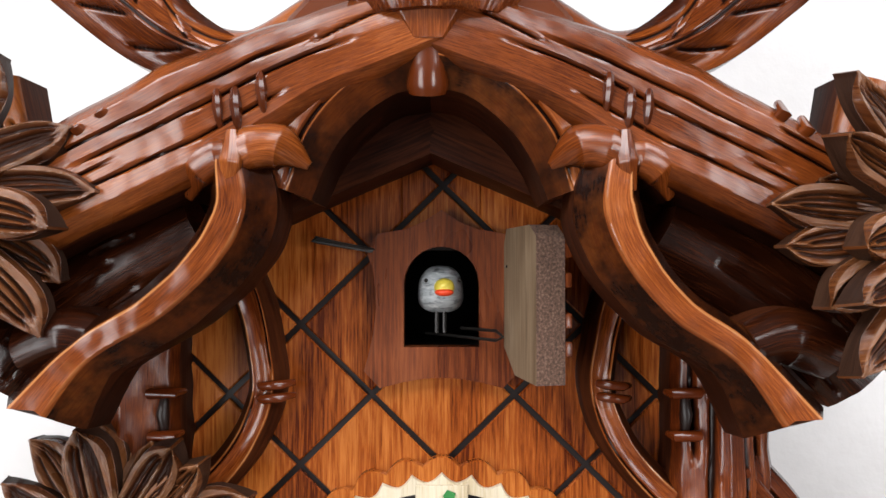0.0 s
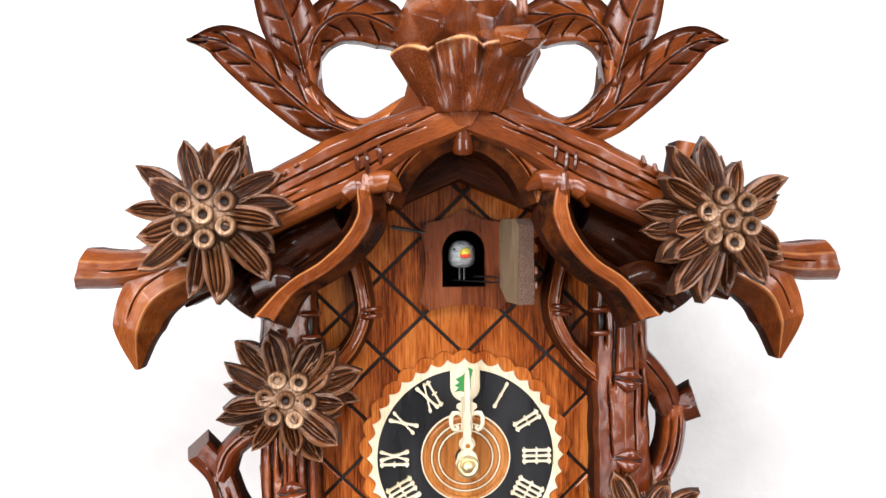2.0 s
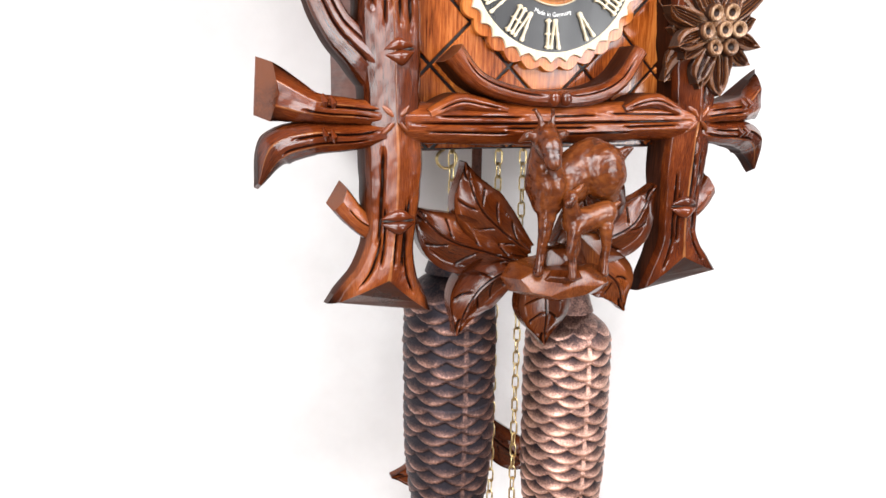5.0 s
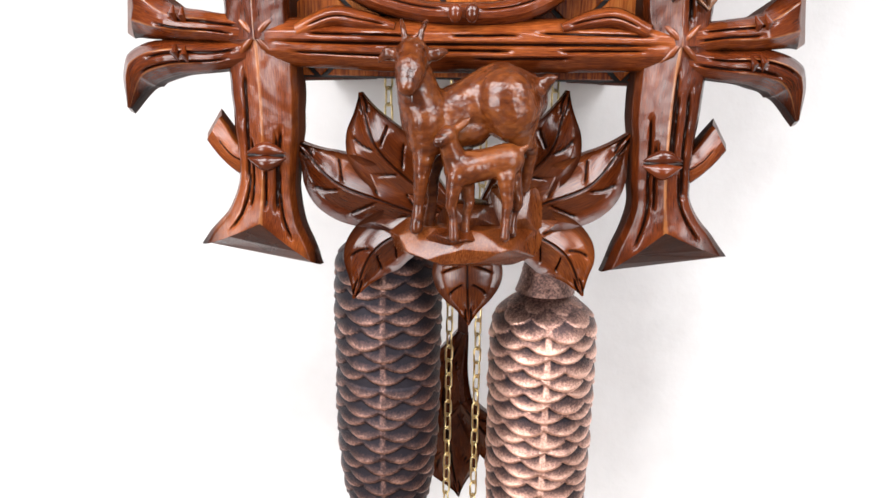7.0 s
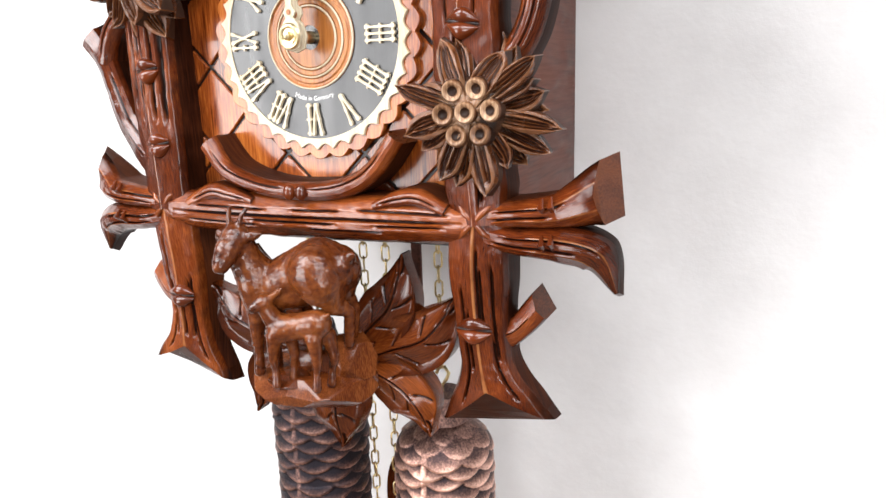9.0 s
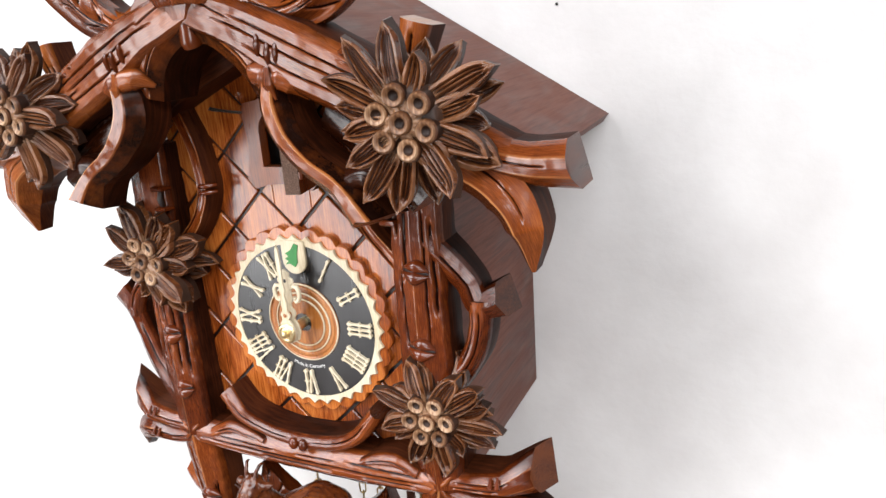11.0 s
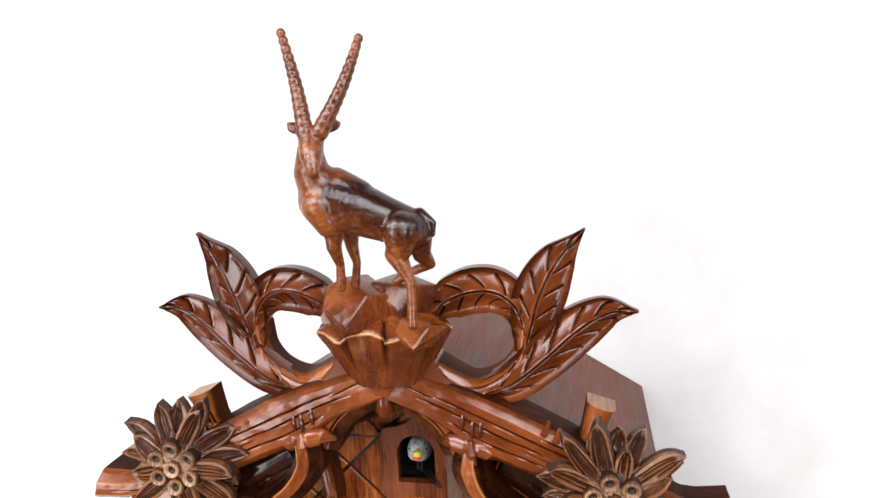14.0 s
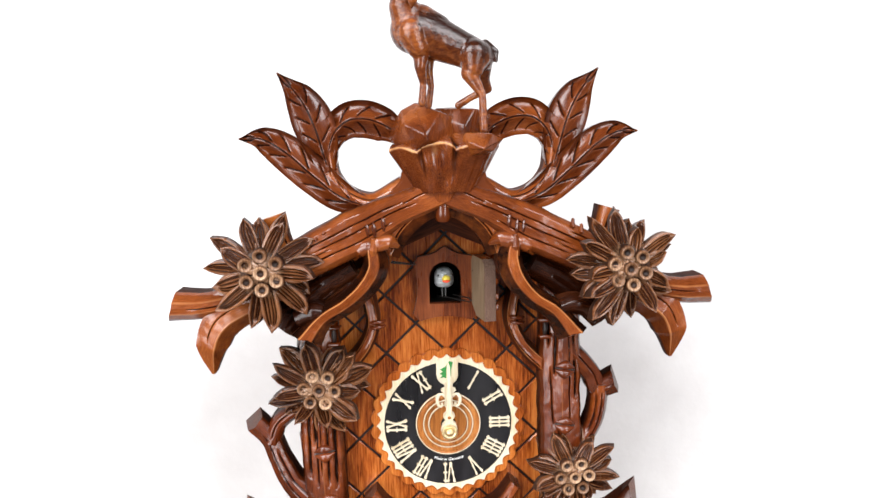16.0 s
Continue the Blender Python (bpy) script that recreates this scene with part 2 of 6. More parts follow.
def plain(name, col, rough=0.5, metal=0.0, vary=0.15, scale=300, rel=0.0):
    m, t, b = nodes_of(name, rough, metal)
    tc = t.nodes.new("ShaderNodeTexCoord")
    n = noise_tex(t, tc.outputs["Object"], scale, 4)
    lo, hi = tuple(c * (1 - vary) for c in col), tuple(min(1, c * (1 + vary)) for c in col)
    t.links.new(ramp(t, n, [(0.3, lo), (0.7, hi)]), b.inputs["Base Color"])
    if rel:
        bump(t, b, n, rel, 0.001)
    return m


M_BRASS = plain("polished_brass", (0.78, 0.63, 0.36), 0.33, 1.0, 0.1)
M_CHAIN = plain("aged_brass_chain", (0.66, 0.52, 0.26), 0.28, 1.0, 0.3, 500)
M_WIRE = plain("black_wire", (0.012, 0.011, 0.01), 0.35, 0.3)
M_GREEN = plain("green_print", (0.02, 0.17, 0.035), 0.5)
M_WHITE = plain("white_print", (0.8, 0.8, 0.78), 0.5)
M_GREY = plain("bird_grey_paint", (0.42, 0.45, 0.47), 0.4, 0, 0.5, 420)
M_RED = plain("beak_red_paint", (0.75, 0.06, 0.015), 0.35)
M_YELLOW = plain("beak_yellow_paint", (0.62, 0.5, 0.06), 0.35)
M_DARK = plain("shaded_interior", (0.012, 0.009, 0.008), 0.8)

# rough endgrain of the little door
M_ROUGH, _t, _b = nodes_of("rough_sawn_edge", 0.6)
_tc = _t.nodes.new("ShaderNodeTexCoord")
_n = noise_tex(_t, _tc.outputs["Object"], 1300, 4, 0.7)
_t.links.new(ramp(_t, _n, [(0.35, (0.05, 0.022, 0.013)), (0.55, (0.16, 0.085, 0.055)), (0.75, (0.36, 0.24, 0.17))]), _b.inputs["Base Color"])
bump(_t, _b, _n, 0.9, 0.002)

# copper-washed cast weights: bright on the worn scale edges, dark patina between (drawn by a noise, and by cavity relief in the mesh)
M_COPPER, _t, _b = nodes_of("copper_cast_iron", 0.42, 0.85)
_tc = _t.nodes.new("ShaderNodeTexCoord")
_n1 = noise_tex(_t, _tc.outputs["Object"], 750, 5, 0.75)
_n2 = noise_tex(_t, _tc.outputs["Object"], 90, 3, 0.6)
_at = _t.nodes.new("ShaderNodeAttribute")
_at.attribute_name = "wear"
_f = mix_fac(_t, mix_fac(_t, _at.outputs["Fac"], _n1, 0.85), _n2, 0.45)
_t.links.new(ramp(_t, _f, [(0.28, (0.020, 0.017, 0.022)), (0.55, (0.095, 0.055, 0.050)), (0.75, (0.34, 0.19, 0.15)), (1.0, (0.86, 0.54, 0.43))]), _b.inputs["Base Color"])
_t.links.new(ramp(_t, _f, [(0.3, (0.52,) * 3), (0.9, (0.38,) * 3)]), _b.inputs["Roughness"])
bump(_t, _b, _n1, 0.35, 0.0008)

# painted plaster
def plaster(name, lo, hi):
    m, t, b = nodes_of(name, 0.85)
    tc = t.nodes.new("ShaderNodeTexCoord")
    big = noise_tex(t, tc.outputs["Object"], 5, 5, 0.6)
    small = noise_tex(t, tc.outputs["Object"], 160, 4, 0.6)
    t.links.new(ramp(t, big, [(0.3, lo), (0.7, hi)]), b.inputs["Base Color"])
    bump(t, b, mix_fac(t, small, big, 2.0), 0.15, 0.002)
    return m


# Unseen room surfaces, kept dark to hold back fill light on the clock.
M_ROOM = plaster("grey_plaster", (0.075, 0.073, 0.07), (0.10, 0.098, 0.095))
M_WALL = plaster("white_plaster", (0.490, 0.478, 0.474), (0.665, 0.660, 0.658))
M_FLOOR = wood("oak_floor", (0.06, 0.035, 0.02), (0.13, 0.075, 0.045), (0.2, 0.12, 0.07), 0.45, 0.0, "Object", "x", 0.2, 60, 0.1)


# ---------------------------------------------------------------- building helpers
ZC = 1.576                                     # height of the dial's centre
BASE = Vector((0.0, WALL_Y, ZC))


def V(u, d, v):
    """A place of the clock (across, distance along y, above the dial's centre) in the clock's own space."""
    return Vector((u, d - WALL_Y, v))


def mesh_object(name, bm, mat, smooth=40):
    me = bpy.data.meshes.new(name)
    bm.normal_update()
    bm.to_mesh(me)
    bm.free()
    for m in (mat if isinstance(mat, (list, tuple)) else [mat]):
        me.materials.append(m)
    if smooth:
        me.shade_smooth()
        me.set_sharp_from_angle(angle=radians(smooth))
    return new(name, me)


def part(name, bm, mat, parent, label="", smooth=40, at=None):
    """One mesh part under a thing or under a part."""
    ob = mesh_object(name, bm, mat, smooth)
    ob.parent = parent
    if at is not None:
        ob.matrix_basis = at
    return tagged(ob, label)


def thing(name, label, category, group="", at=(0, 0, 0)):
    ob = new(name)
    ob.empty_display_size = 0.02
    ob.location = at
    return tagged(ob, label, category, group)


def box(bm, x0, x1, y0, y1, z0, z1, bevel=0.0, mi=0):
    vs = [bm.verts.new((x, y, z)) for x in (x0, x1) for y in (y0, y1) for z in (z0, z1)]
    fs = [bm.faces.new([vs[i] for i in q]) for q in ((0, 1, 3, 2), (4, 6, 7, 5), (0, 4, 5, 1), (2, 3, 7, 6), (0, 2, 6, 4), (1, 5, 7, 3))]
    for f in fs:
        f.material_index = mi
    if bevel:
        bmesh.ops.bevel(bm, geom=list({e for f in fs for e in f.edges}), offset=bevel, segments=2, affect="EDGES", profile=0.6)
    return fs


def prism(bm, outline, y0, y1, bevel=0.0, mi=0, side_mi=None):
    """A flat piece: outline of (x, z), counterclockwise seen from -y, front at y0, back at y1; bevel chamfers the front edge."""
    n = len(outline)
    if sum(a[0] * b[1] - b[0] * a[1] for a, b in zip(outline, outline[1:] + outline[:1])) < 0:
        outline = outline[::-1]
    rows = []
    if bevel:
        inner = []
        for i in range(n):
            a, p, c = Vector(outline[i - 1]), Vector(outline[i]), Vector(outline[(i + 1) % n])
            e, f = (p - a).normalized(), (c - p).normalized()
            q = Vector((-e.y, e.x)) + Vector((-f.y, f.x))
            k = max(0.35, q.length_squared / 2)
            inner.append(tuple(p + q * (bevel / k) * (1 if k > 0 else 0)))
        rows.append([bm.verts.new((x, y0, z)) for x, z in inner])
        rows.append([bm.verts.new((x, y0 + bevel, z)) for x, z in outline])
    else:
        rows.append([bm.verts.new((x, y0, z)) for x, z in outline])
    rows.append([bm.verts.new((x, y1, z)) for x, z in outline])
    f = bm.faces.new(rows[0])
    f.material_index = mi
    for a, b in zip(rows, rows[1:]):
        for i in range(n):
            f = bm.faces.new([a[i], b[i], b[(i + 1) % n], a[(i + 1) % n]])
            f.material_index = mi if side_mi is None else side_mi
    bm.faces.new(rows[-1][::-1]).material_index = mi
    return bm


def clip(poly, a, b, c):
    """The part of a convex polygon where a*x + b*z <= c."""
    out = []
    for p, q in zip(poly, poly[1:] + poly[:1]):
        dp, dq = a * p[0] + b * p[1] - c, a * q[0] + b * q[1] - c
        if dp <= 0:
            out.append(p)
        if dp * dq < 0:
            k = dp / (dp - dq)
            out.append((p[0] + k * (q[0] - p[0]), p[1] + k * (q[1] - p[1])))
    return out


def spline(vals, s):
    """Catmull-Rom through equally spaced values (numbers or tuples), s from 0 to 1."""
    n = len(vals) - 1
    x = min(max(s, 0), 1) * n
    i = min(int(x), n - 1)
    f = x - i
    p = [np.array(vals[min(max(j, 0), n)], dtype=float) for j in (i - 1, i, i + 1, i + 2)]
    if i == 0:
        p[0] = 2 * p[1] - p[2]
    if i == n - 1:
        p[3] = 2 * p[2] - p[1]
    return 0.5 * (2 * p[1] + (p[2] - p[0]) * f + (2 * p[0] - 5 * p[1] + 4 * p[2] - p[3]) * f * f + (3 * p[1] - p[0] - 3 * p[2] + p[3]) * f ** 3)


def lerp_list(vals, s):
    if not isinstance(vals, (list, tuple)):
        return float(vals)
    x = min(max(s, 0), 1) * (len(vals) - 1)
    i = min(int(x), len(vals) - 2)
    return vals[i] + (vals[i + 1] - vals[i]) * (x - i)


def facet(j):
    """Depth of a carved bough's front across its width: a flat crown with chamfered flanks."""
    a = abs(j)
    return 0.06 * a / 0.4 if a < 0.4 else 0.06 + (a - 0.4) / 0.45 * 0.6 if a < 0.85 else 0.66 + (a - 0.85) * 2.3


def keel(j):
    """A roof-shaped front with a crisp ridge."""
    a = abs(j)
    return a * 0.62 if a < 0.86 else 0.533 + (a - 0.86) * 3.3


def plank(j):
    """A broad flat front with narrow chamfers."""
    a = abs(j)
    return 0.1 * a / 0.7 if a < 0.7 else 0.1 + (a - 0.7) / 0.2 * 0.5 if a < 0.9 else 0.6 + (a - 0.9) * 4


def ridge(j):
    """A leaf's front: a midrib with two slightly hollow halves and a lifted rim."""
    a = abs(j)
    return 0.9 * math.sin(a * math.pi * 0.62) - 0.35 * max(0, a - 0.72) / 0.28


def trough(j):
    """A hollow front between two crisp ridges, with steep flanks."""
    a = abs(j)
    return 0.26 * (1 - (a / 0.5333) ** 2) if a < 0.5333 else (a - 0.5333) / 0.4667 * 1.15


def furrowed(j):
    """A petal's front: a rounded back cut into four rounded strokes."""
    return 0.75 * (1 - math.sqrt(max(0.0, 1 - (0.94 * j) ** 2))) + 0.36 * (1 - abs(math.cos(j * math.pi * 2.0)) ** 0.7)


def rounded(j):
    return 1 - math.sqrt(max(0.0, 1 - (0.97 * j) ** 2))


def sweep(pts, half, front, back, drop=0.006, profile=facet, grooves=(), n=70, m=31, rough=0.00020, lean=0.0, seed=1, wobble=0.0, crest=None, tone=None, slant=0.0, hollow=0.0, edge_ink=0.45, rake=0.0):
    """A carved branch or leaf: a strip along the curve pts, half wide, whose front stands at the distance front and
    whose flat back at back.
    grooves: (s0, j0, s1, j1, width in metres, depth in metres) cut into the front. slant, hollow and rake skew, scoop
    and undercut the far end; tone(s, j) adds staining and painted shade (above 0) or rubbing and painted glints (below
    0).
    Returns a bmesh with material 2 on the ends, 3 on the edges."""
    bm = bmesh.new()
    mark = bm.verts.layers.float.new("stain_shade")
    uv = bm.loops.layers.uv.new("UVMap")
    ss = [i / n for i in range(n + 1)]
    mid = [spline(pts, s) for s in ss]
    length = sum(np.linalg.norm(b - a) for a, b in zip(mid, mid[1:]))
    grid, coords = [], []
    run = 0.0
    for i, s in enumerate(ss):
        a, b = mid[max(i - 1, 0)], mid[min(i + 1, n)]
        tx, tz = (b - a) / max(1e-9, np.linalg.norm(b - a))
        if i:
            run += np.linalg.norm(mid[i] - mid[i - 1])
        h = max(0.0004, lerp_list(half, s) if not callable(half) else half(s))
        h *= 1 + wobble * noise.noise((s * length * 90, seed * 7.1, 0.0))
        f0, bk = lerp_list(front, s), lerp_list(back, s)
        row, crow = [], []
        for k in range(m):
            j = -1 + 2 * k / (m - 1)
            push = h * (slant * j - hollow * (1 - abs(j)) ** 1.2) * max(0.0, (s - 0.6) / 0.4) ** 2
            x, z = mid[i][0] - tz * h * j + tx * push, mid[i][1] + tx * h * j + tz * push
            y = f0 + min(drop, h * 0.9) * profile(j) + lean * h * j
            cut, ink = 0.0, 0.0
            for s0, j0, s1, j1, w, dep in grooves:
                ds, dj = (s1 - s0) * length, (j1 - j0) * h
                ps, pj = (s - s0) * length, (j - j0) * h
                L2 = ds * ds + dj * dj
                q = (ps * ds + pj * dj) / L2 if L2 else 0
                if -0.03 < q < 1.03:
                    q2 = min(max(q, 0), 1)
                    dist = math.hypot(ps - q2 * ds, pj - q2 * dj)
                    c = (1 - dist / w) * min(1, 6 * min(q2 + 0.06, 1.06 - q2))
                    if c > 0:
                        cut = max(cut, dep * min(1, c * 1.25))
                        ink = max(ink, min(1.0, max(0.0, c - 0.25) * 1.9))
            y += cut + rough * noise.noise((x * 220 + seed, z * 220, seed * 3.3)) + rough * 2 * noise.noise((x * 60, z * 60, seed * 1.7))
            q = bm.verts.new(V(x, min(y, bk - 0.0003), z))
            if crest and abs(abs(j) - crest) < 0.04:
                ink -= 0.55 + 0.7 * noise.noise((x * 90, z * 90, seed))
            ink += tone(s, j) if tone else edge_ink * max(0.0, (abs(j) - 0.62) / 0.38)
            q[mark] = ink
            row.append(q)
            crow.append((run, h * j))
        grid.append(row), coords.append(crow)
    def quad(vs, cs, mi):
        try:
            f = bm.faces.new(vs)
        except ValueError:
            return
        f.material_index = mi
        for lp, c in zip(f.loops, cs):
            lp[uv].uv = (c[0] + seed * 0.37, c[1] + seed * 0.11)
    for i in range(n):
        for k in range(m - 1):
            idx = ((i, k), (i + 1, k), (i + 1, k + 1), (i, k + 1))
            # beyond a crest the flanks take material 3, shade put into the colour
            quad([grid[a][b] for a, b in idx][::-1], [coords[a][b] for a, b in idx][::-1], 3 if crest and abs(-1 + (2 * k + 1) / (m - 1)) > crest + 0.05 else 0)
    end = (mid[-1] - mid[-3]) / np.linalg.norm(mid[-1] - mid[-3])
    lead = [rake * max(0.0, (s - 0.6) / 0.4) ** 2 for s in ss]
    rear = [[bm.verts.new((r[0].co.x + end[0] * q, lerp_list(back, s) - WALL_Y, r[0].co.z + end[1] * q)), bm.verts.new((r[-1].co.x + end[0] * q, lerp_list(back, s) - WALL_Y, r[-1].co.z + end[1] * q))] for r, s, q in zip(grid, ss, lead)]
    for i in range(n):
        c0, c1 = coords[i][0], coords[i + 1][0]
        e0, e1 = (c0[0], c0[1] - 0.01), (c1[0], c1[1] - 0.01)
        quad([grid[i][0], grid[i + 1][0], rear[i + 1][0], rear[i][0]], [c0, c1, e1, e0], 3)
        c0, c1 = coords[i][-1], coords[i + 1][-1]
        e0, e1 = (c0[0], c0[1] + 0.01), (c1[0], c1[1] + 0.01)
        quad([grid[i + 1][-1], grid[i][-1], rear[i][1], rear[i + 1][1]], [c1, c0, e0, e1], 3)
        quad([rear[i][0], rear[i + 1][0], rear[i + 1][1], rear[i][1]], [coords[i][0]] * 4, 0)
    for r, q, flip in ((grid[0], rear[0], False), (grid[-1], rear[-1], True)):
        loop = list(r) + [q[1], q[0]]
        quad(loop if flip else loop[::-1], [(0, 0)] * len(loop), 2)
    bmesh.ops.recalc_face_normals(bm, faces=bm.faces)
    return bm


def long_grooves(count, seed, j=0.75, w=0.0014, dep=0.0018, s0=0.03, s1=0.97):
    """Chisel cuts that run along a branch."""
    rnd = random.Random(seed)
    out = []
    for i in range(count):
        a = rnd.uniform(s0, s1 - 0.2)
        b = min(s1, a + rnd.uniform(0.15, 0.5))
        j0 = (-j + 2 * j * (i + 0.5) / count) + rnd.uniform(-0.12, 0.12)
        out.append((a, j0, b, j0 + rnd.uniform(-0.12, 0.12), w * rnd.uniform(0.7, 1.3), dep))
    return out


def vein_grooves(count, w=0.0009, dep=0.0013, j0=0.12, j1=0.72, lead=0.13, s0=0.14, s1=0.86):
    out = [(0.03, 0, 0.95, 0, w * 1.1, dep * 1.2)]
    for i in range(count):
        s = s0 + (s1 - s0) * i / max(1, count - 1)
        for side in (-1, 1):
            out.append((s, side * j0, min(0.98, s + lead), side * j1, w, dep))
    return out


def lathe(bm, prof, centre, axis="y", seg=24, mi=0):
    """A turned piece: prof of (radius, position along the axis)."""
    rings = []
    for r, h in prof:
        ring = []
        for i in range(seg):
            a = 2 * math.pi * i / seg
            c, s = r * math.cos(a), r * math.sin(a)
            ring.append(bm.verts.new(Vector(centre) + (Vector((c, h, s)) if axis == "y" else Vector((c, s, h)) if axis == "z" else Vector((h, c, s)))))
        rings.append(ring)
    for a, b in zip(rings, rings[1:]):
        for i in range(seg):
            bm.faces.new([a[i], a[(i + 1) % seg], b[(i + 1) % seg], b[i]]).material_index = mi
    bm.faces.new(rings[0][::-1]).material_index = mi
    bm.faces.new(rings[-1]).material_index = mi
    bmesh.ops.recalc_face_normals(bm, faces=bm.faces)
    return bm


def tube(bm, pts, radii, seg=10, mi=0):
    """A round rod through 3D points."""
    pts = [Vector(p) for p in pts]
    rings = []
    ref = None
    for i, p in enumerate(pts):
        t = (pts[min(i + 1, len(pts) - 1)] - pts[max(i - 1, 0)]).normalized()
        if ref is None:
            ref = t.orthogonal().normalized()
        ref = (ref - t * ref.dot(t)).normalized()
        o = t.cross(ref)
        r = radii[i] if isinstance(radii, (list, tuple)) else radii
        rings.append([bm.verts.new(p + (ref * math.cos(2 * math.pi * k / seg) + o * math.sin(2 * math.pi * k / seg)) * r) for k in range(seg)])
    for a, b in zip(rings, rings[1:]):
        for k in range(seg):
            bm.faces.new([a[k], a[(k + 1) % seg], b[(k + 1) % seg], b[k]]).material_index = mi
    bm.faces.new(rings[0][::-1]).material_index = mi
    bm.faces.new(rings[-1]).material_index = mi
    return bm


def blob(bm, c, r, seg=14, rings=9):
    """An ellipsoid lump, r a number or three."""
    r = (r, r, r) if not isinstance(r, (tuple, list)) else r
    c = Vector(c)
    rows = []
    for i in range(1, rings):
        b = math.pi * i / rings
        rows.append([bm.verts.new((c.x + r[0] * math.sin(b) * math.cos(2 * math.pi * k / seg), c.y + r[1] * math.sin(b) * math.sin(2 * math.pi * k / seg), c.z + r[2] * math.cos(b))) for k in range(seg)])
    top, low = bm.verts.new((c.x, c.y, c.z + r[2])), bm.verts.new((c.x, c.y, c.z - r[2]))
    for k in range(seg):
        n = (k + 1) % seg
        bm.faces.new([top, rows[0][k], rows[0][n]])
        bm.faces.new([low, rows[-1][n], rows[-1][k]])
        for a, b in zip(rows, rows[1:]):
            bm.faces.new([a[k], b[k], b[n], a[n]])
    return bm


def capsule(bm, a, b, ra, rb, steps=7):
    """A tapered limb, as a row of overlapping lumps."""
    a, b = Vector(a), Vector(b)
    for i in range(steps + 1):
        f = i / steps
        blob(bm, a.lerp(b, f), ra + (rb - ra) * f, 18, 12)


def boulder(bm, c, r, seed, cuts=16, bevel=0.0006, flat_top=None, rim=0):
    """A chiselled stone: a block cut down by random planes to a faceted lump of half sizes r round c."""
    rnd = random.Random(seed)
    tmp = bmesh.new()
    bmesh.ops.create_cube(tmp, size=2.6)
    for i in range(cuts):
        z = 1 - 2 * (i + 0.5) / cuts
        a = i * 2.39996 + rnd.uniform(-0.35, 0.35)
        q = math.sqrt(1 - z * z)
        no = Vector((q * math.cos(a), q * math.sin(a), z + rnd.uniform(-0.15, 0.15))).normalized()
        bmesh.ops.bisect_plane(tmp, geom=tmp.verts[:] + tmp.edges[:] + tmp.faces[:], plane_co=no * rnd.uniform(0.82, 1.0), plane_no=no, clear_outer=True)
        bmesh.ops.holes_fill(tmp, edges=tmp.edges[:], sides=0)
    if flat_top is not None:
        bmesh.ops.bisect_plane(tmp, geom=tmp.verts[:] + tmp.edges[:] + tmp.faces[:], plane_co=Vector((0, 0, flat_top)), plane_no=Vector((0.03, -0.1, 1)), clear_outer=True)
        bmesh.ops.holes_fill(tmp, edges=tmp.edges[:], sides=0)
    for v in tmp.verts:
        v.co = Vector(c) + Vector((v.co.x * r[0], v.co.y * r[1], v.co.z * r[2]))
    bmesh.ops.remove_doubles(tmp, verts=tmp.verts, dist=0.0004)
    bmesh.ops.recalc_face_normals(tmp, faces=tmp.faces)
    if bevel:
        bmesh.ops.bevel(tmp, geom=tmp.edges[:], offset=bevel, segments=2, affect="EDGES", profile=0.5, material=rim)
    me = bpy.data.meshes.new("lump")
    tmp.to_mesh(me)
    tmp.free()
    bm.from_mesh(me)
    bpy.data.meshes.remove(me)
    return bm


def mirror(pts, s):
    """Mirrors points of the roof, whose middle lies a little beside the dial's."""
    return [(s * u - 0.0035, v) for u, v in pts]


# ---------------------------------------------------------------- the room
def slab(name, label, x0, x1, y0, y1, z0, z1, mat):
    bm = bmesh.new()
    box(bm, x0, x1, y0, y1, z0, z1)
    return tagged(mesh_object(name, bm, mat, 0), label, name.split("_")[0], "", "structure")


T = 0.2
slab("wall_north", "white painted plaster wall behind the clock, faintly mottled", ROOM_X0 - T, ROOM_X1 + T, WALL_Y, WALL_Y + T, 0, ROOM_H, M_WALL)
slab("wall_west", "plain dark grey plaster side wall, out of view, darkened to cut fill light", ROOM_X0 - T, ROOM_X0, ROOM_Y0 - T, WALL_Y, 0, ROOM_H, M_ROOM)
slab("wall_east", "plain dark grey plaster side wall, out of view, darkened to cut fill light", ROOM_X1, ROOM_X1 + T, ROOM_Y0 - T, WALL_Y, 0, ROOM_H, M_ROOM)
slab("floor", "dark oak floor", ROOM_X0 - T, ROOM_X1 + T, ROOM_Y0 - T, WALL_Y + T, -0.1, 0, M_FLOOR)
_bm = bmesh.new()
_x = ROOM_X0 - T
for x0, x1, y0, y1 in SKIES:
    box(_bm, _x, x0, ROOM_Y0 - T, WALL_Y + T, ROOM_H, ROOM_H + 0.1)
    box(_bm, x0, x1, ROOM_Y0 - T, y0, ROOM_H, ROOM_H + 0.1)
    box(_bm, x0, x1, y1, WALL_Y + T, ROOM_H, ROOM_H + 0.1)
    _x = x1
box(_bm, _x, ROOM_X1 + T, ROOM_Y0 - T, WALL_Y + T, ROOM_H, ROOM_H + 0.1)
tagged(mesh_object("ceiling", _bm, M_ROOM, 0), "plain dark grey ceiling with two roof light openings, out of view", "ceiling", "", "structure")
_bm = bmesh.new()
_x = ROOM_X0
for x0, x1, z0, z1 in OPENINGS:
    box(_bm, _x, x0, ROOM_Y0 - T, ROOM_Y0, 0, ROOM_H)
    box(_bm, x0, x1, ROOM_Y0 - T, ROOM_Y0, 0, z0)
    box(_bm, x0, x1, ROOM_Y0 - T, ROOM_Y0, z1, ROOM_H)
    _x = x1
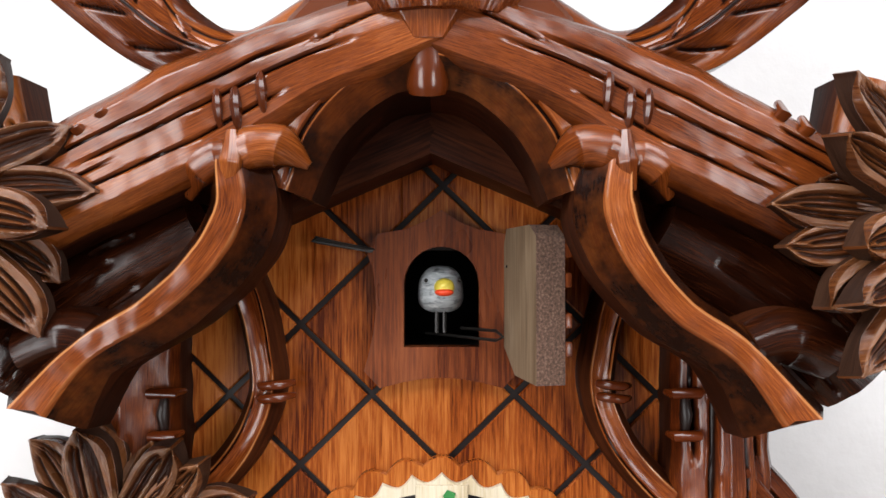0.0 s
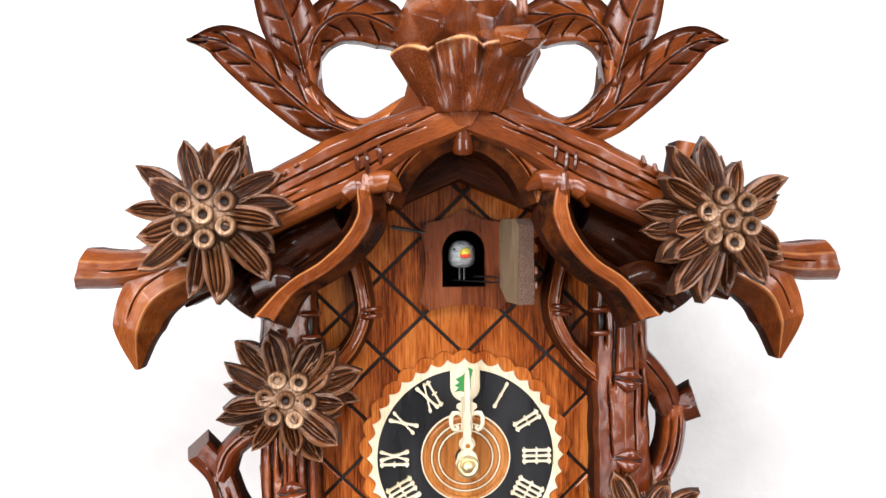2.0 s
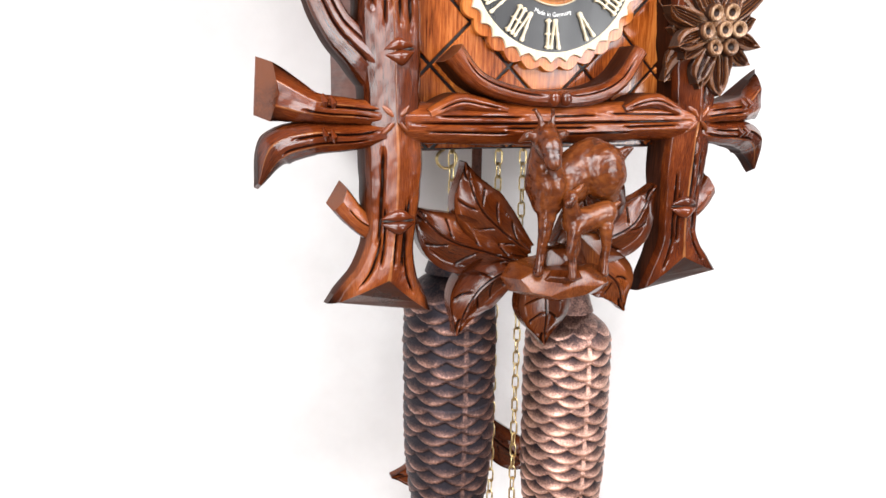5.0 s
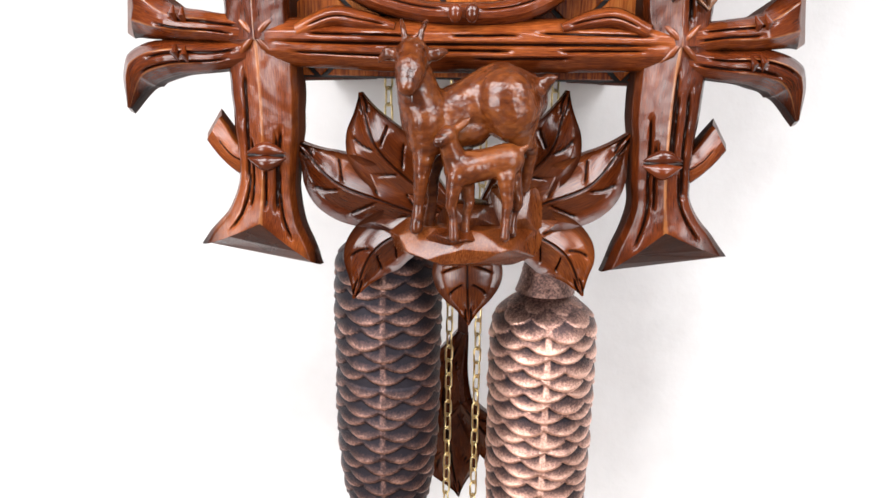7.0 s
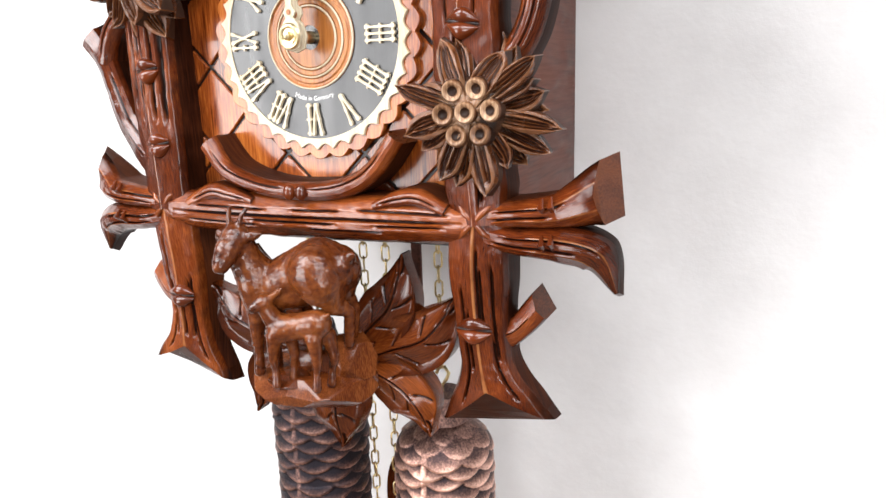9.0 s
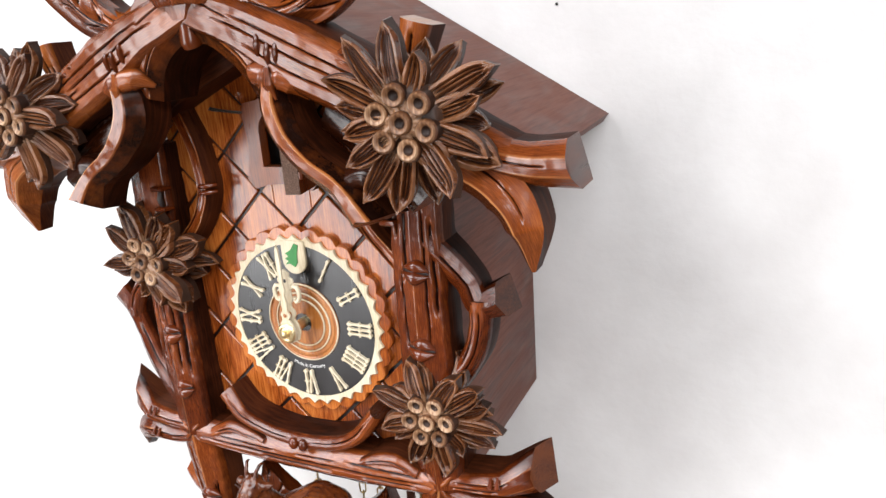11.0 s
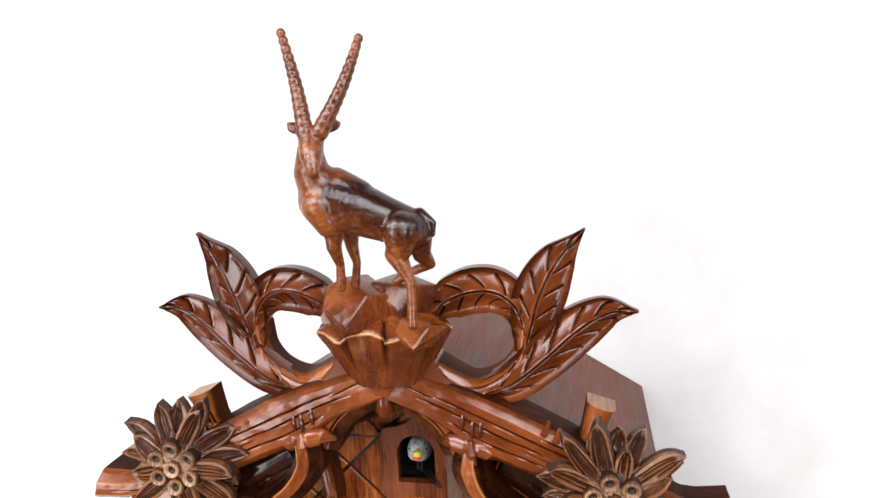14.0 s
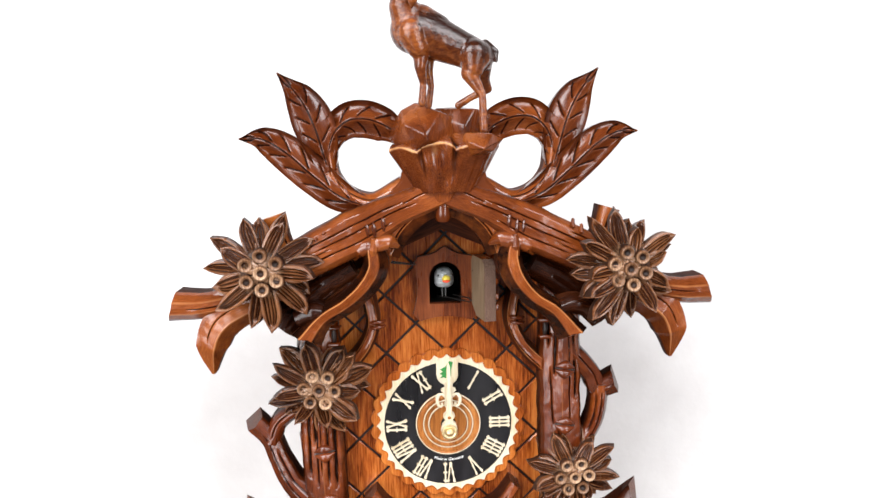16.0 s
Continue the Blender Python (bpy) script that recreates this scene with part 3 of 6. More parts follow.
box(_bm, _x, ROOM_X1, ROOM_Y0 - T, ROOM_Y0, 0, ROOM_H)
tagged(mesh_object("wall_south", _bm, M_ROOM, 0), "plain dark grey wall with two window openings, out of view", "wall", "", "structure")

# ---------------------------------------------------------------- the clock: case, roof, panel
clock = thing("cuckoo_clock", "carved dark brown wooden cuckoo clock, its little door open", "clock", "", BASE)
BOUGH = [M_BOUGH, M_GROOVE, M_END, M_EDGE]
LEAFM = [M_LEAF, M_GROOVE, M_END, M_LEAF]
PANEL_Y = 0.243

for s in (-1, 1):
    bm = bmesh.new()
    box(bm, s * 0.091 - 0.004, s * 0.091 + 0.004, 0.2475 - WALL_Y, -0.002, -0.106, 0.12, 0.0008)
    part("case_side", bm, M_CASE, clock, "plain smooth reddish brown side board")
bm = bmesh.new()
box(bm, -0.0865, 0.0865, -0.012, -0.004, -0.10, 0.13)
part("case_back", bm, M_CASE, clock, "plain back board")
for x0, x1 in ((-0.0865, -0.062), (-0.008, 0.005), (0.065, 0.0865)):
    bm = bmesh.new()
    box(bm, x0, x1, 0.2495 - WALL_Y, -0.013, -0.105, -0.099)
    part("case_bottom", bm, M_CASE, clock, "bottom board beside a chain slot")
SLOPE = math.atan2(0.090, 0.151)
for s in (-1, 1):
    bm = bmesh.new()
    o = [(0.0, 0.196), (s * 0.1525, 0.104), (s * 0.1485, 0.0985), (0.0, 0.1885)]
    prism(bm, o, 0.214 - WALL_Y, -0.002, 0.0006)
    part("roof_board", bm, M_CASE, clock, "smooth reddish brown sloping roof board")

# back panel with the hole for the bird, then the lozenges that the crossing grooves leave standing
HOLE = (-0.0128, 0.0118, 0.0983, 0.131)
bm = bmesh.new()
for x0, x1, z0, z1 in ((-0.092, HOLE[0] - 0.001, -0.104, 0.13), (HOLE[1] + 0.001, 0.092, -0.104, 0.13), (HOLE[0] - 0.001, HOLE[1] + 0.001, -0.104, HOLE[2] - 0.001)):
    box(bm, x0, x1, PANEL_Y + 0.0012 - WALL_Y, PANEL_Y + 0.006 - WALL_Y, z0, z1)
prism(bm, [(-0.092, 0.13), (0.092, 0.13), (0.0, 0.187)], PANEL_Y + 0.0012 - WALL_Y, PANEL_Y + 0.006 - WALL_Y)
bmesh.ops.remove_doubles(bm, verts=bm.verts, dist=0.00005)
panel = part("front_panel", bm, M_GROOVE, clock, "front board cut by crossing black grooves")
HU, HV, V0, GAP = 0.0238, 0.0233, 0.0585, 0.0010
for a in range(-4, 5):
    for b in range(-8, 9):
        if (a + b) % 2:
            continue
        cx, cz = a * HU, V0 + HV + b * HV
        gu, gv = HU - GAP * 1.4, HV - GAP * 1.4
        poly = [(cx - gu, cz), (cx, cz - gv), (cx + gu, cz), (cx, cz + gv)]
        for q in ((1, 0, 0.091), (-1, 0, 0.091), (0, -1, 0.103), (0.09, 0.151, 0.187 * 0.151 - 0.002), (-0.09, 0.151, 0.187 * 0.151 - 0.002)):
            poly = clip(poly, *q) if poly else poly
        if len(poly) < 3:
            continue
        pieces = [poly]
        if abs(cx) < HU + 0.0145 and HOLE[2] - HV < cz < HOLE[3] + HV:
            x0, x1, z0, z1 = HOLE[0] - 0.001, HOLE[1] + 0.001, HOLE[2] - 0.002, HOLE[3] + 0.002
            inner = clip(clip(poly, 1, 0, x1), -1, 0, -x0) if len(poly) > 2 else []
            pieces = [clip(poly, 1, 0, x0), clip(poly, -1, 0, -x1)]
            if len(inner) > 2:
                pieces += [clip(inner, 0, 1, z0), clip(inner, 0, -1, -z1)]
        bm = bmesh.new()
        area = 0.0
        for pc in pieces:
            if len(pc) > 2:
                w = abs(sum(p[0] * q[1] - q[0] * p[1] for p, q in zip(pc, pc[1:] + pc[:1]))) / 2
                if w > 4e-6:
                    prism(bm, pc, PANEL_Y - 0.0006 - WALL_Y, PANEL_Y + 0.0012 - WALL_Y, 0.0005)
                    area += w
        if area > 4e-6:
            part("lozenge", bm, M_PANEL, panel, smooth=0)
        else:
            bm.free()

# ---------------------------------------------------------------- the bird's plaque, door and bird
def arch_outline(x0, x1, z0, z1, n=12):
    r = (x1 - x0) / 2
    cx = (x0 + x1) / 2
    return [(x0, z0), (x1, z0)] + [(cx + r * math.cos(math.pi * i / n), z1 - r + r * math.sin(math.pi * i / n)) for i in range(n + 1)]


def plaque_outline():
    """House-shaped board: hollow gable, bowed sides, hollow foot."""
    half = [(0.0, 0.1430), (0.0055, 0.1393), (0.0115, 0.1367), (0.0209, 0.1352), (0.0243, 0.1288), (0.0226, 0.1240), (0.0215, 0.1170), (0.0213, 0.1110), (0.0221, 0.1030), (0.0238, 0.0955), (0.0252, 0.0905), (0.0200, 0.0850), (0.0130, 0.0868), (0.0065, 0.0880)]
    return [(x - 0.0005, z) for x, z in half + [(0.0, 0.0884)] + [(-x, z) for x, z in half[:0:-1]]]


def ring_plate(bm, outer, hole, y0, y1):
    """A flat board with one hole, both outlines sampled by angle round the hole's middle."""
    cx = sum(p[0] for p in hole) / len(hole)
    cz = sum(p[1] for p in hole) / len(hole)
    def ray(outline, a):
        dx, dz = math.cos(a), math.sin(a)
        best = 0.0
        for p, q in zip(outline, outline[1:] + outline[:1]):
            ex, ez = q[0] - p[0], q[1] - p[1]
            det = dx * -ez + ex * dz
            if abs(det) < 1e-12:
                continue
            wx, wz = p[0] - cx, p[1] - cz
            k, r = (wx * -ez + ex * wz) / det, (dx * wz - dz * wx) / det
            if -1e-6 <= r <= 1 + 1e-6 and k > best:
                best = k
        return best
    angles = sorted({round(math.atan2(p[1] - cz, p[0] - cx), 5) for p in list(outer) + list(hole)} | {round(-math.pi + i * math.pi / 60, 5) for i in range(120)})
    rows = []
    for outline, grow in ((hole, 0), (outer, 0)):
        for y in (y0, y1):
            rows.append([bm.verts.new((cx + math.cos(a) * ray(outline, a), y, cz + math.sin(a) * ray(outline, a))) for a in angles])
    h0, h1, o0, o1 = rows
    n = len(angles)
    for i in range(n):
        k = (i + 1) % n
        bm.faces.new([h0[i], o0[i], o0[k], h0[k]])
        bm.faces.new([o0[i], o1[i], o1[k], o0[k]]).material_index = 1
        bm.faces.new([h1[k], o1[k], o1[i], h1[i]])
        bm.faces.new([h1[i], h0[i], h0[k], h1[k]])
    bmesh.ops.recalc_face_normals(bm, faces=bm.faces)


bm = bmesh.new()
ring_plate(bm, plaque_outline(), arch_outline(*HOLE), PANEL_Y - 0.007 - WALL_Y, PANEL_Y - 0.0007 - WALL_Y)
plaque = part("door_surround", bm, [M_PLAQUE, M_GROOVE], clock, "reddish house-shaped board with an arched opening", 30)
# Box added behind the opening, coloured near-black to paint its inner shade.
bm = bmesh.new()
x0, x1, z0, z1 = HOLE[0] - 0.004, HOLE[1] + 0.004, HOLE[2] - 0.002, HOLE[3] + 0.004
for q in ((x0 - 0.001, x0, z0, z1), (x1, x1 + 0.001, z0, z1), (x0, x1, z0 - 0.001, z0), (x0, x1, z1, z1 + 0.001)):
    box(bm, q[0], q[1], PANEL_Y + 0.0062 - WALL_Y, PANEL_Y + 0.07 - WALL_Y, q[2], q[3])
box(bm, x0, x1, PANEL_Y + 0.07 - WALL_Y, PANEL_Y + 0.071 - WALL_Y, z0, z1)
part("bird_compartment", bm, M_DARK, clock, "compartment behind the opening, near-black for the shade inside", 0)

# the little door, swung wide open on the right of the opening
door = new("bird_door")
door.parent = clock
door.matrix_basis = Matrix.Translation(V(0.0198, PANEL_Y - 0.0075, 0.0)) @ pose(0, 0, 0, 0, 0, -79)
tagged(door, "small thick unpainted wooden door, standing open")
bm = bmesh.new()
DW = 0.033
prism(bm, [(0, 0.0985), (0, 0.1315), (0.003, 0.1365), (DW - 0.006, 0.1365), (DW, 0.133), (DW, 0.0910), (0.012, 0.0910)], 0.0, 0.0085, 0.0)
bmesh.ops.recalc_face_normals(bm, faces=bm.faces)
bm.normal_update()
for f in bm.faces:
    f.material_index = 1 if f.normal.x > 0.5 else (2 if f.normal.y > 0.5 or f.normal.z > 0.5 else 0)
leaf_ob = part("door_board", bm, [M_RAW, M_ROUGH, M_PLAQUE], door, "", 30)
for z in (0.101, 0.109, 0.1205, 0.129):
    bm = bmesh.new()
    box(bm, 0.004, DW - 0.0002, 0.0083, 0.0108, z - 0.0022, z + 0.0022, 0.0006)
    part("door_strap", bm, M_PLAQUE, door, "dark brown carved cross strap", 30)

bm = bmesh.new()
lo = V(0.0195, PANEL_Y - 0.0205, 0.1027)
tube(bm, [V(-0.006, 0.252, 0.1015), V(0.004, 0.244, 0.1012), V(0.0165, 0.2255, 0.1015), V(0.0185, 0.2235, 0.1027), V(0.0165, 0.2255, 0.1045), V(0.006, 0.2420, 0.1040)], 0.0005, 8)
part("door_wire", bm, M_WIRE, clock, "bent black wire between bird and door")
bm = bmesh.new()
tube(bm, [V(-0.0225, 0.2365, 0.1300), V(-0.030, 0.2325, 0.1312), V(-0.0405, 0.2300, 0.1335), V(-0.0415, 0.2300, 0.1327), V(-0.0395, 0.2305, 0.1322), V(-0.0225, 0.2367, 0.1293)], 0.0006, 8)
part("latch_wire", bm, M_WIRE, clock, "black wire latch")
bm = bmesh.new()
lathe(bm, [(0.0001, -0.004), (0.0005, -0.004), (0.0005, 0.0), (0.0001, 0.0)], V(0.0205, PANEL_Y - 0.0072, 0.1245), "y", 8)
part("pin", bm, M_WIRE, clock)

BIRD = V(-0.0008, 0.246, 0.1165)
bm = bmesh.new()
bmesh.ops.create_uvsphere(bm, u_segments=36, v_segments=24, radius=1)
for v in bm.verts:
    x, y, z = v.co
    w = 0.0078 * (1.0 + 0.12 * max(0, -z)) * (1 - 0.10 * max(0, z))
    sq = lambda a: math.copysign(abs(a) ** 0.75, a)
    v.co = BIRD + Vector((sq(x) * w, y * 0.012 + 0.004, sq(z) * 0.0077 + 0.0006 * max(0, z)))
    v.co += Vector((0, 0, 1)) * 0.0002 * noise.noise(v.co * 900)
bird_mat, _t, _b = nodes_of("bird_paint", 0.35)
_tc = _t.nodes.new("ShaderNodeTexCoord")
_w = noise_tex(_t, stretch(_t, _tc.outputs["Object"], 1, 1, 3.2), 260, 2, 0.5, 0.8)
_w2 = noise_tex(_t, _tc.outputs["Object"], 160, 2, 0.5)
_c = ramp(_t, _w, [(0.36, (0.015, 0.017, 0.02)), (0.43, (0.33, 0.37, 0.39)), (0.6, (0.46, 0.5, 0.52)), (0.68, (0.8, 0.82, 0.82))])
_t.links.new(mix_col(_t, _w2, _c, (0.42, 0.46, 0.48)), _b.inputs["Base Color"])
bird = part("cuckoo", bm, bird_mat, clock, "small grey and white painted bird in the opening", 180)
bm = bmesh.new()
blob(bm, BIRD + Vector((0.0012, -0.0092, 0.0012)), (0.0034, 0.003, 0.0030))
part("upper_beak", bm, M_YELLOW, bird, "yellow beak", 180)
bm = bmesh.new()
blob(bm, BIRD + Vector((0.0012, -0.0108, -0.0004)), (0.0031, 0.0022, 0.0013))
part("mouth", bm, M_RED, bird, "red open mouth", 180)
for s in (-1, 1):
    bm = bmesh.new()
    blob(bm, BIRD + Vector((0.0008 + s * 0.0056, -0.0058, 0.0034)), 0.0007, 10, 6)
    part("eye", bm, M_WIRE, bird, "", 180)
    bm = bmesh.new()
    tube(bm, [BIRD + Vector((s * 0.0013, 0.001, -0.007)), BIRD + Vector((s * 0.0013, 0.001, -0.0145))], 0.0008, 8)
    part("leg", bm, M_WIRE, bird)

# ---------------------------------------------------------------- the dial
dial = new("dial")
dial.parent = clock
dial.matrix_basis = Matrix.Translation((-0.0004, 0.0, 0.0008))
tagged(dial, "round black wooden dial with cream Roman numerals")


def disc(bm, outer, y0, y1, seg=96, wave=0, amp=0.0, inner=0.0, point=False):
    """A flat ring or disc with an optional scalloped rim."""
    def rim(a):
        if not wave:
            return outer
        c = abs(math.sin(a * wave / 2))
        return outer + amp * (c if not point else 1 - c)
    n = seg if not wave else wave * 8
    ang = [2 * math.pi * i / n for i in range(n)]
    o0 = [bm.verts.new((math.cos(a) * (rim(a) - 0.0004), y0, math.sin(a) * (rim(a) - 0.0004))) for a in ang]
    o2 = [bm.verts.new((math.cos(a) * rim(a), y0 + 0.0004, math.sin(a) * rim(a))) for a in ang]
    o1 = [bm.verts.new((math.cos(a) * rim(a), y1, math.sin(a) * rim(a))) for a in ang]
    for i in range(n):
        k = (i + 1) % n
        bm.faces.new([o0[i], o2[i], o2[k], o0[k]])
        bm.faces.new([o2[i], o1[i], o1[k], o2[k]])
    if inner:
        i0 = [bm.verts.new((math.cos(a) * inner, y0, math.sin(a) * inner)) for a in ang]
        i1 = [bm.verts.new((math.cos(a) * inner, y1, math.sin(a) * inner)) for a in ang]
        for i in range(n):
            k = (i + 1) % n
            bm.faces.new([o0[i], o0[k], i0[k], i0[i]])
            bm.faces.new([i0[i], i0[k], i1[k], i1[i]])
    else:
        bm.faces.new(o0)
    bmesh.ops.recalc_face_normals(bm, faces=bm.faces)
    return bm


def Y(d):
    return d - WALL_Y


part("scalloped_mount", disc(bmesh.new(), 0.0585, Y(0.2385), Y(0.2425), wave=30, amp=0.0030), M_PANEL, dial, "scalloped orange brown wooden mount")
part("dial_edge", disc(bmesh.new(), 0.0535, Y(0.2368), Y(0.2388), wave=36, amp=0.0030, inner=0.0505, point=True), M_CREAM, dial, "cream scalloped edge ring")
part("dial_face", disc(bmesh.new(), 0.0512, Y(0.2374), Y(0.2389)), M_BLACK, dial, "black face ring")
bm = bmesh.new()
prof = [(0.0258, 0.2376), (0.0256, 0.2368), (0.0246, 0.2366)]
for r in (0.0235, 0.0195, 0.0155):
    prof += [(r + 0.0011, 0.2366), (r + 0.0004, 0.2372), (r - 0.0004, 0.2372), (r - 0.0011, 0.2366)]
prof += [(0.006, 0.2366), (0.0058, 0.239), (0.002, 0.239)]
lathe(bm, [(r, Y(d)) for r, d in prof], (0, 0, 0), "y", 72)
part("centre_disc", bm, M_DISC, dial, "turned orange brown centre disc with rings", 25)
for r in (0.0253, 0.0195, 0.0155):
    bm = bmesh.new()
    disc(bm, r + 0.0004, Y(0.2361), Y(0.2368), inner=r - 0.0004)
    part("centre_ring", bm, M_CREAM, dial, "thin pale ring")


def bone(bm, x0, z0, x1, z1, w, y0, y1):
    """A numeral's stroke: a bar with knobs at ends and middle."""
    dx, dz = x1 - x0, z1 - z0
    L = math.hypot(dx, dz)
    tx, tz = dx / L, dz / L
    side = [(0.0, 0.75), (0.03, 1.25), (0.09, 1.45), (0.15, 0.9), (0.25, 0.7), (0.43, 0.75), (0.5, 1.25), (0.57, 0.75), (0.75, 0.7), (0.85, 0.9), (0.91, 1.45), (0.97, 1.25), (1.0, 0.75)]
    pts = [(x0 + tx * L * f - tz * w * k, z0 + tz * L * f + tx * w * k) for f, k in side]
    pts += [(x0 + tx * L * f + tz * w * k, z0 + tz * L * f - tx * w * k) for f, k in side[::-1]]
    prism(bm, pts, y0, y1, 0.0)


NUM = {1: "I", 2: "II", 3: "III", 4: "IIII", 5: "V", 6: "VI", 7: "VII", 8: "VIII", 9: "IX", 10: "X", 11: "XI"}
R0, R1 = 0.0325, 0.0490
for h, text in NUM.items():
    bm = bmesh.new()
    glyphs = [{"I": 0.0031, "V": 0.0062, "X": 0.0066}[c] for c in text]
    x = -sum(glyphs) / 2
    for c, wd in zip(text, glyphs):
        cx = x + wd / 2
        y0, y1 = Y(0.2355), Y(0.2376)
        if c == "I":
            bone(bm, cx, R0, cx, R1, 0.00072, y0, y1)
            if len(text) > 1:
                for z in (R0 + 0.0012, (R0 + R1) / 2, R1 - 0.0012):
                    bone(bm, cx - 0.0016, z, cx + 0.0016, z, 0.00035, y0 + 0.0001, y1)
        elif c == "V":
            bone(bm, cx - 0.0026, R1, cx + 0.0003, R0, 0.00072, y0, y1)
            bone(bm, cx + 0.0026, R1, cx + 0.0005, R0, 0.0006, y0 + 0.0001, y1)
        else:
            bone(bm, cx - 0.0026, R1, cx + 0.0026, R0, 0.00076, y0, y1)
            bone(bm, cx + 0.0026, R1, cx - 0.0026, R0, 0.00062, y0 + 0.0001, y1)
        x += wd
    part("numeral", bm, M_CREAM, dial, at=Matrix.Rotation(radians(30 * h), 4, "Y"), smooth=0)

bm = bmesh.new()
sh = [(-0.0085, 0.0530), (-0.0085, 0.0405)] + [(-0.0085 * math.cos(a), 0.0405 - 0.0085 * math.sin(a)) for a in [math.pi * i / 10 for i in range(1, 10)]] + [(0.0085, 0.0405), (0.0085, 0.0530)]
prism(bm, sh, Y(0.2358), Y(0.2376), 0.0003)
shield = part("shield", bm, M_CREAM, dial, "cream shield at twelve with a green emblem", 30)
bm = bmesh.new()
prism(bm, [(x * 1.2 + 0.0015, (z - 0.044) * 1.2 + 0.0445) for x, z in ((-0.0062, 0.0385), (-0.0035, 0.0392), (-0.0005, 0.0375), (0.0012, 0.0400), (0.0012, 0.0440), (0.0025, 0.0490), (0.0002, 0.0500), (-0.0022, 0.0465), (-0.0058, 0.0445), (-0.0040, 0.0430), (-0.0062, 0.0415), (-0.0042, 0.0405))], Y(0.2352), Y(0.2357), 0.0)
part("emblem", bm, M_GREEN, shield, "plain green emblem")

# small white lettering bent along the dial
_fc = bpy.data.curves.new("lettering", "FONT")
_fc.body, _fc.size, _fc.align_x = "Made in Germany", 0.0034, "CENTER"
_fo = bpy.data.objects.new("lettering", _fc)
scene.collection.objects.link(_fo)
_me = bpy.data.meshes.new_from_object(_fo.evaluated_get(bpy.context.evaluated_depsgraph_get()))
bpy.data.objects.remove(_fo)
RT = 0.0312
for v in _me.vertices:
    a, r = v.co.x / RT, RT - v.co.y
    v.co = Vector((r * math.sin(a), Y(0.23725), -r * math.cos(a)))
_me.materials.clear()
_me.materials.append(M_WHITE)
_lo = new("lettering", _me)
_lo.parent = dial
tagged(_lo, "small white words Made in Germany")


def hand(name, outline, holes, y0, label):
    bm = bmesh.new()
    prism(bm, outline + [(-x, z) for x, z in outline[::-1] if x > 1e-6], Y(y0), Y(y0 + 0.0012), 0.0003)
    ob = part(name, bm, M_CREAM, dial, label, 30)
    for x, z, r in holes:
        b2 = bmesh.new()
        lathe(b2, [(r * 0.9, -0.00005), (r, 0.0)], (x, Y(y0) - 0.00025, z), "y", 16)
        part("piercing", b2, M_DISC if z < 0.02 else M_BLACK, ob)
    return ob


hour = hand("hour_hand", [(0.0, -0.0078), (0.0048, -0.0060), (0.0066, 0.0), (0.0050, 0.0052), (0.0030, 0.0074), (0.0046, 0.0104), (0.0042, 0.0128), (0.0022, 0.0148), (0.0020, 0.0172), (0.0036, 0.0196), (0.0030, 0.0232), (0.0030, 0.0270), (0.0042, 0.0300), (0.0058, 0.0312), (0.0054, 0.0332), (0.0032, 0.0342), (0.0034, 0.0366), (0.0014, 0.0378), (0.0, 0.0392)],
            [(0, 0.0105, 0.0022), (0, 0.0318, 0.0012)], 0.2245, "cream fretted hour hand pointing at twelve")
for s in (-1, 1):
    bm = bmesh.new()
    tube(bm, [(s * x, Y(0.2251), z) for x, z in ((0.0026, 0.0262), (0.0050, 0.0285), (0.0074, 0.0282), (0.0088, 0.0258), (0.0088, 0.0222), (0.0078, 0.0196), (0.0060, 0.0186), (0.0048, 0.0198), (0.0056, 0.0216))], [0.0008, 0.0011, 0.0014, 0.0014, 0.0013, 0.0012, 0.0011, 0.0010, 0.0012], 8)
    part("scroll", bm, M_CREAM, hour, "", 60)
hand("minute_hand", [(0.0, -0.0072), (0.0046, -0.0056), (0.0062, 0.0), (0.0046, 0.0056), (0.0022, 0.0086), (0.0036, 0.0112), (0.0018, 0.0142), (0.0022, 0.019), (0.0013, 0.024), (0.0022, 0.0275), (0.0014, 0.031), (0.0016, 0.044), (0.0012, 0.0520), (0.0, 0.0550)],
     [(0, 0.0112, 0.0013)], 0.2205, "long cream minute hand pointing at twelve")
bm = bmesh.new()
lathe(bm, [(0.0060, Y(0.2203)), (0.0063, Y(0.2195)), (0.0056, Y(0.2187)), (0.0046, Y(0.2185)), (0.0036, Y(0.2190)), (0.0024, Y(0.2189)), (0.0020, Y(0.2165)), (0.0011, Y(0.2160)), (0.0004, Y(0.2158))], (0, 0, 0), "y", 28)
part("hub", bm, M_BRASS, dial, "polished brass hub", 30)
bm = bmesh.new()
lathe(bm, [(0.0032, Y(0.2205)), (0.0032, Y(0.239))], (0, 0, 0), "y", 20)
part("arbor", bm, M_BRASS, dial, "", 30)


# ---------------------------------------------------------------- carved boughs of the roof
def bough(name, pts, half, front, back, label="", grooves=(), parent=None, mats=None, **kw):
    return part(name, sweep(pts, half, front, back, grooves=grooves, **kw), mats or BOUGH, parent or clock, label)


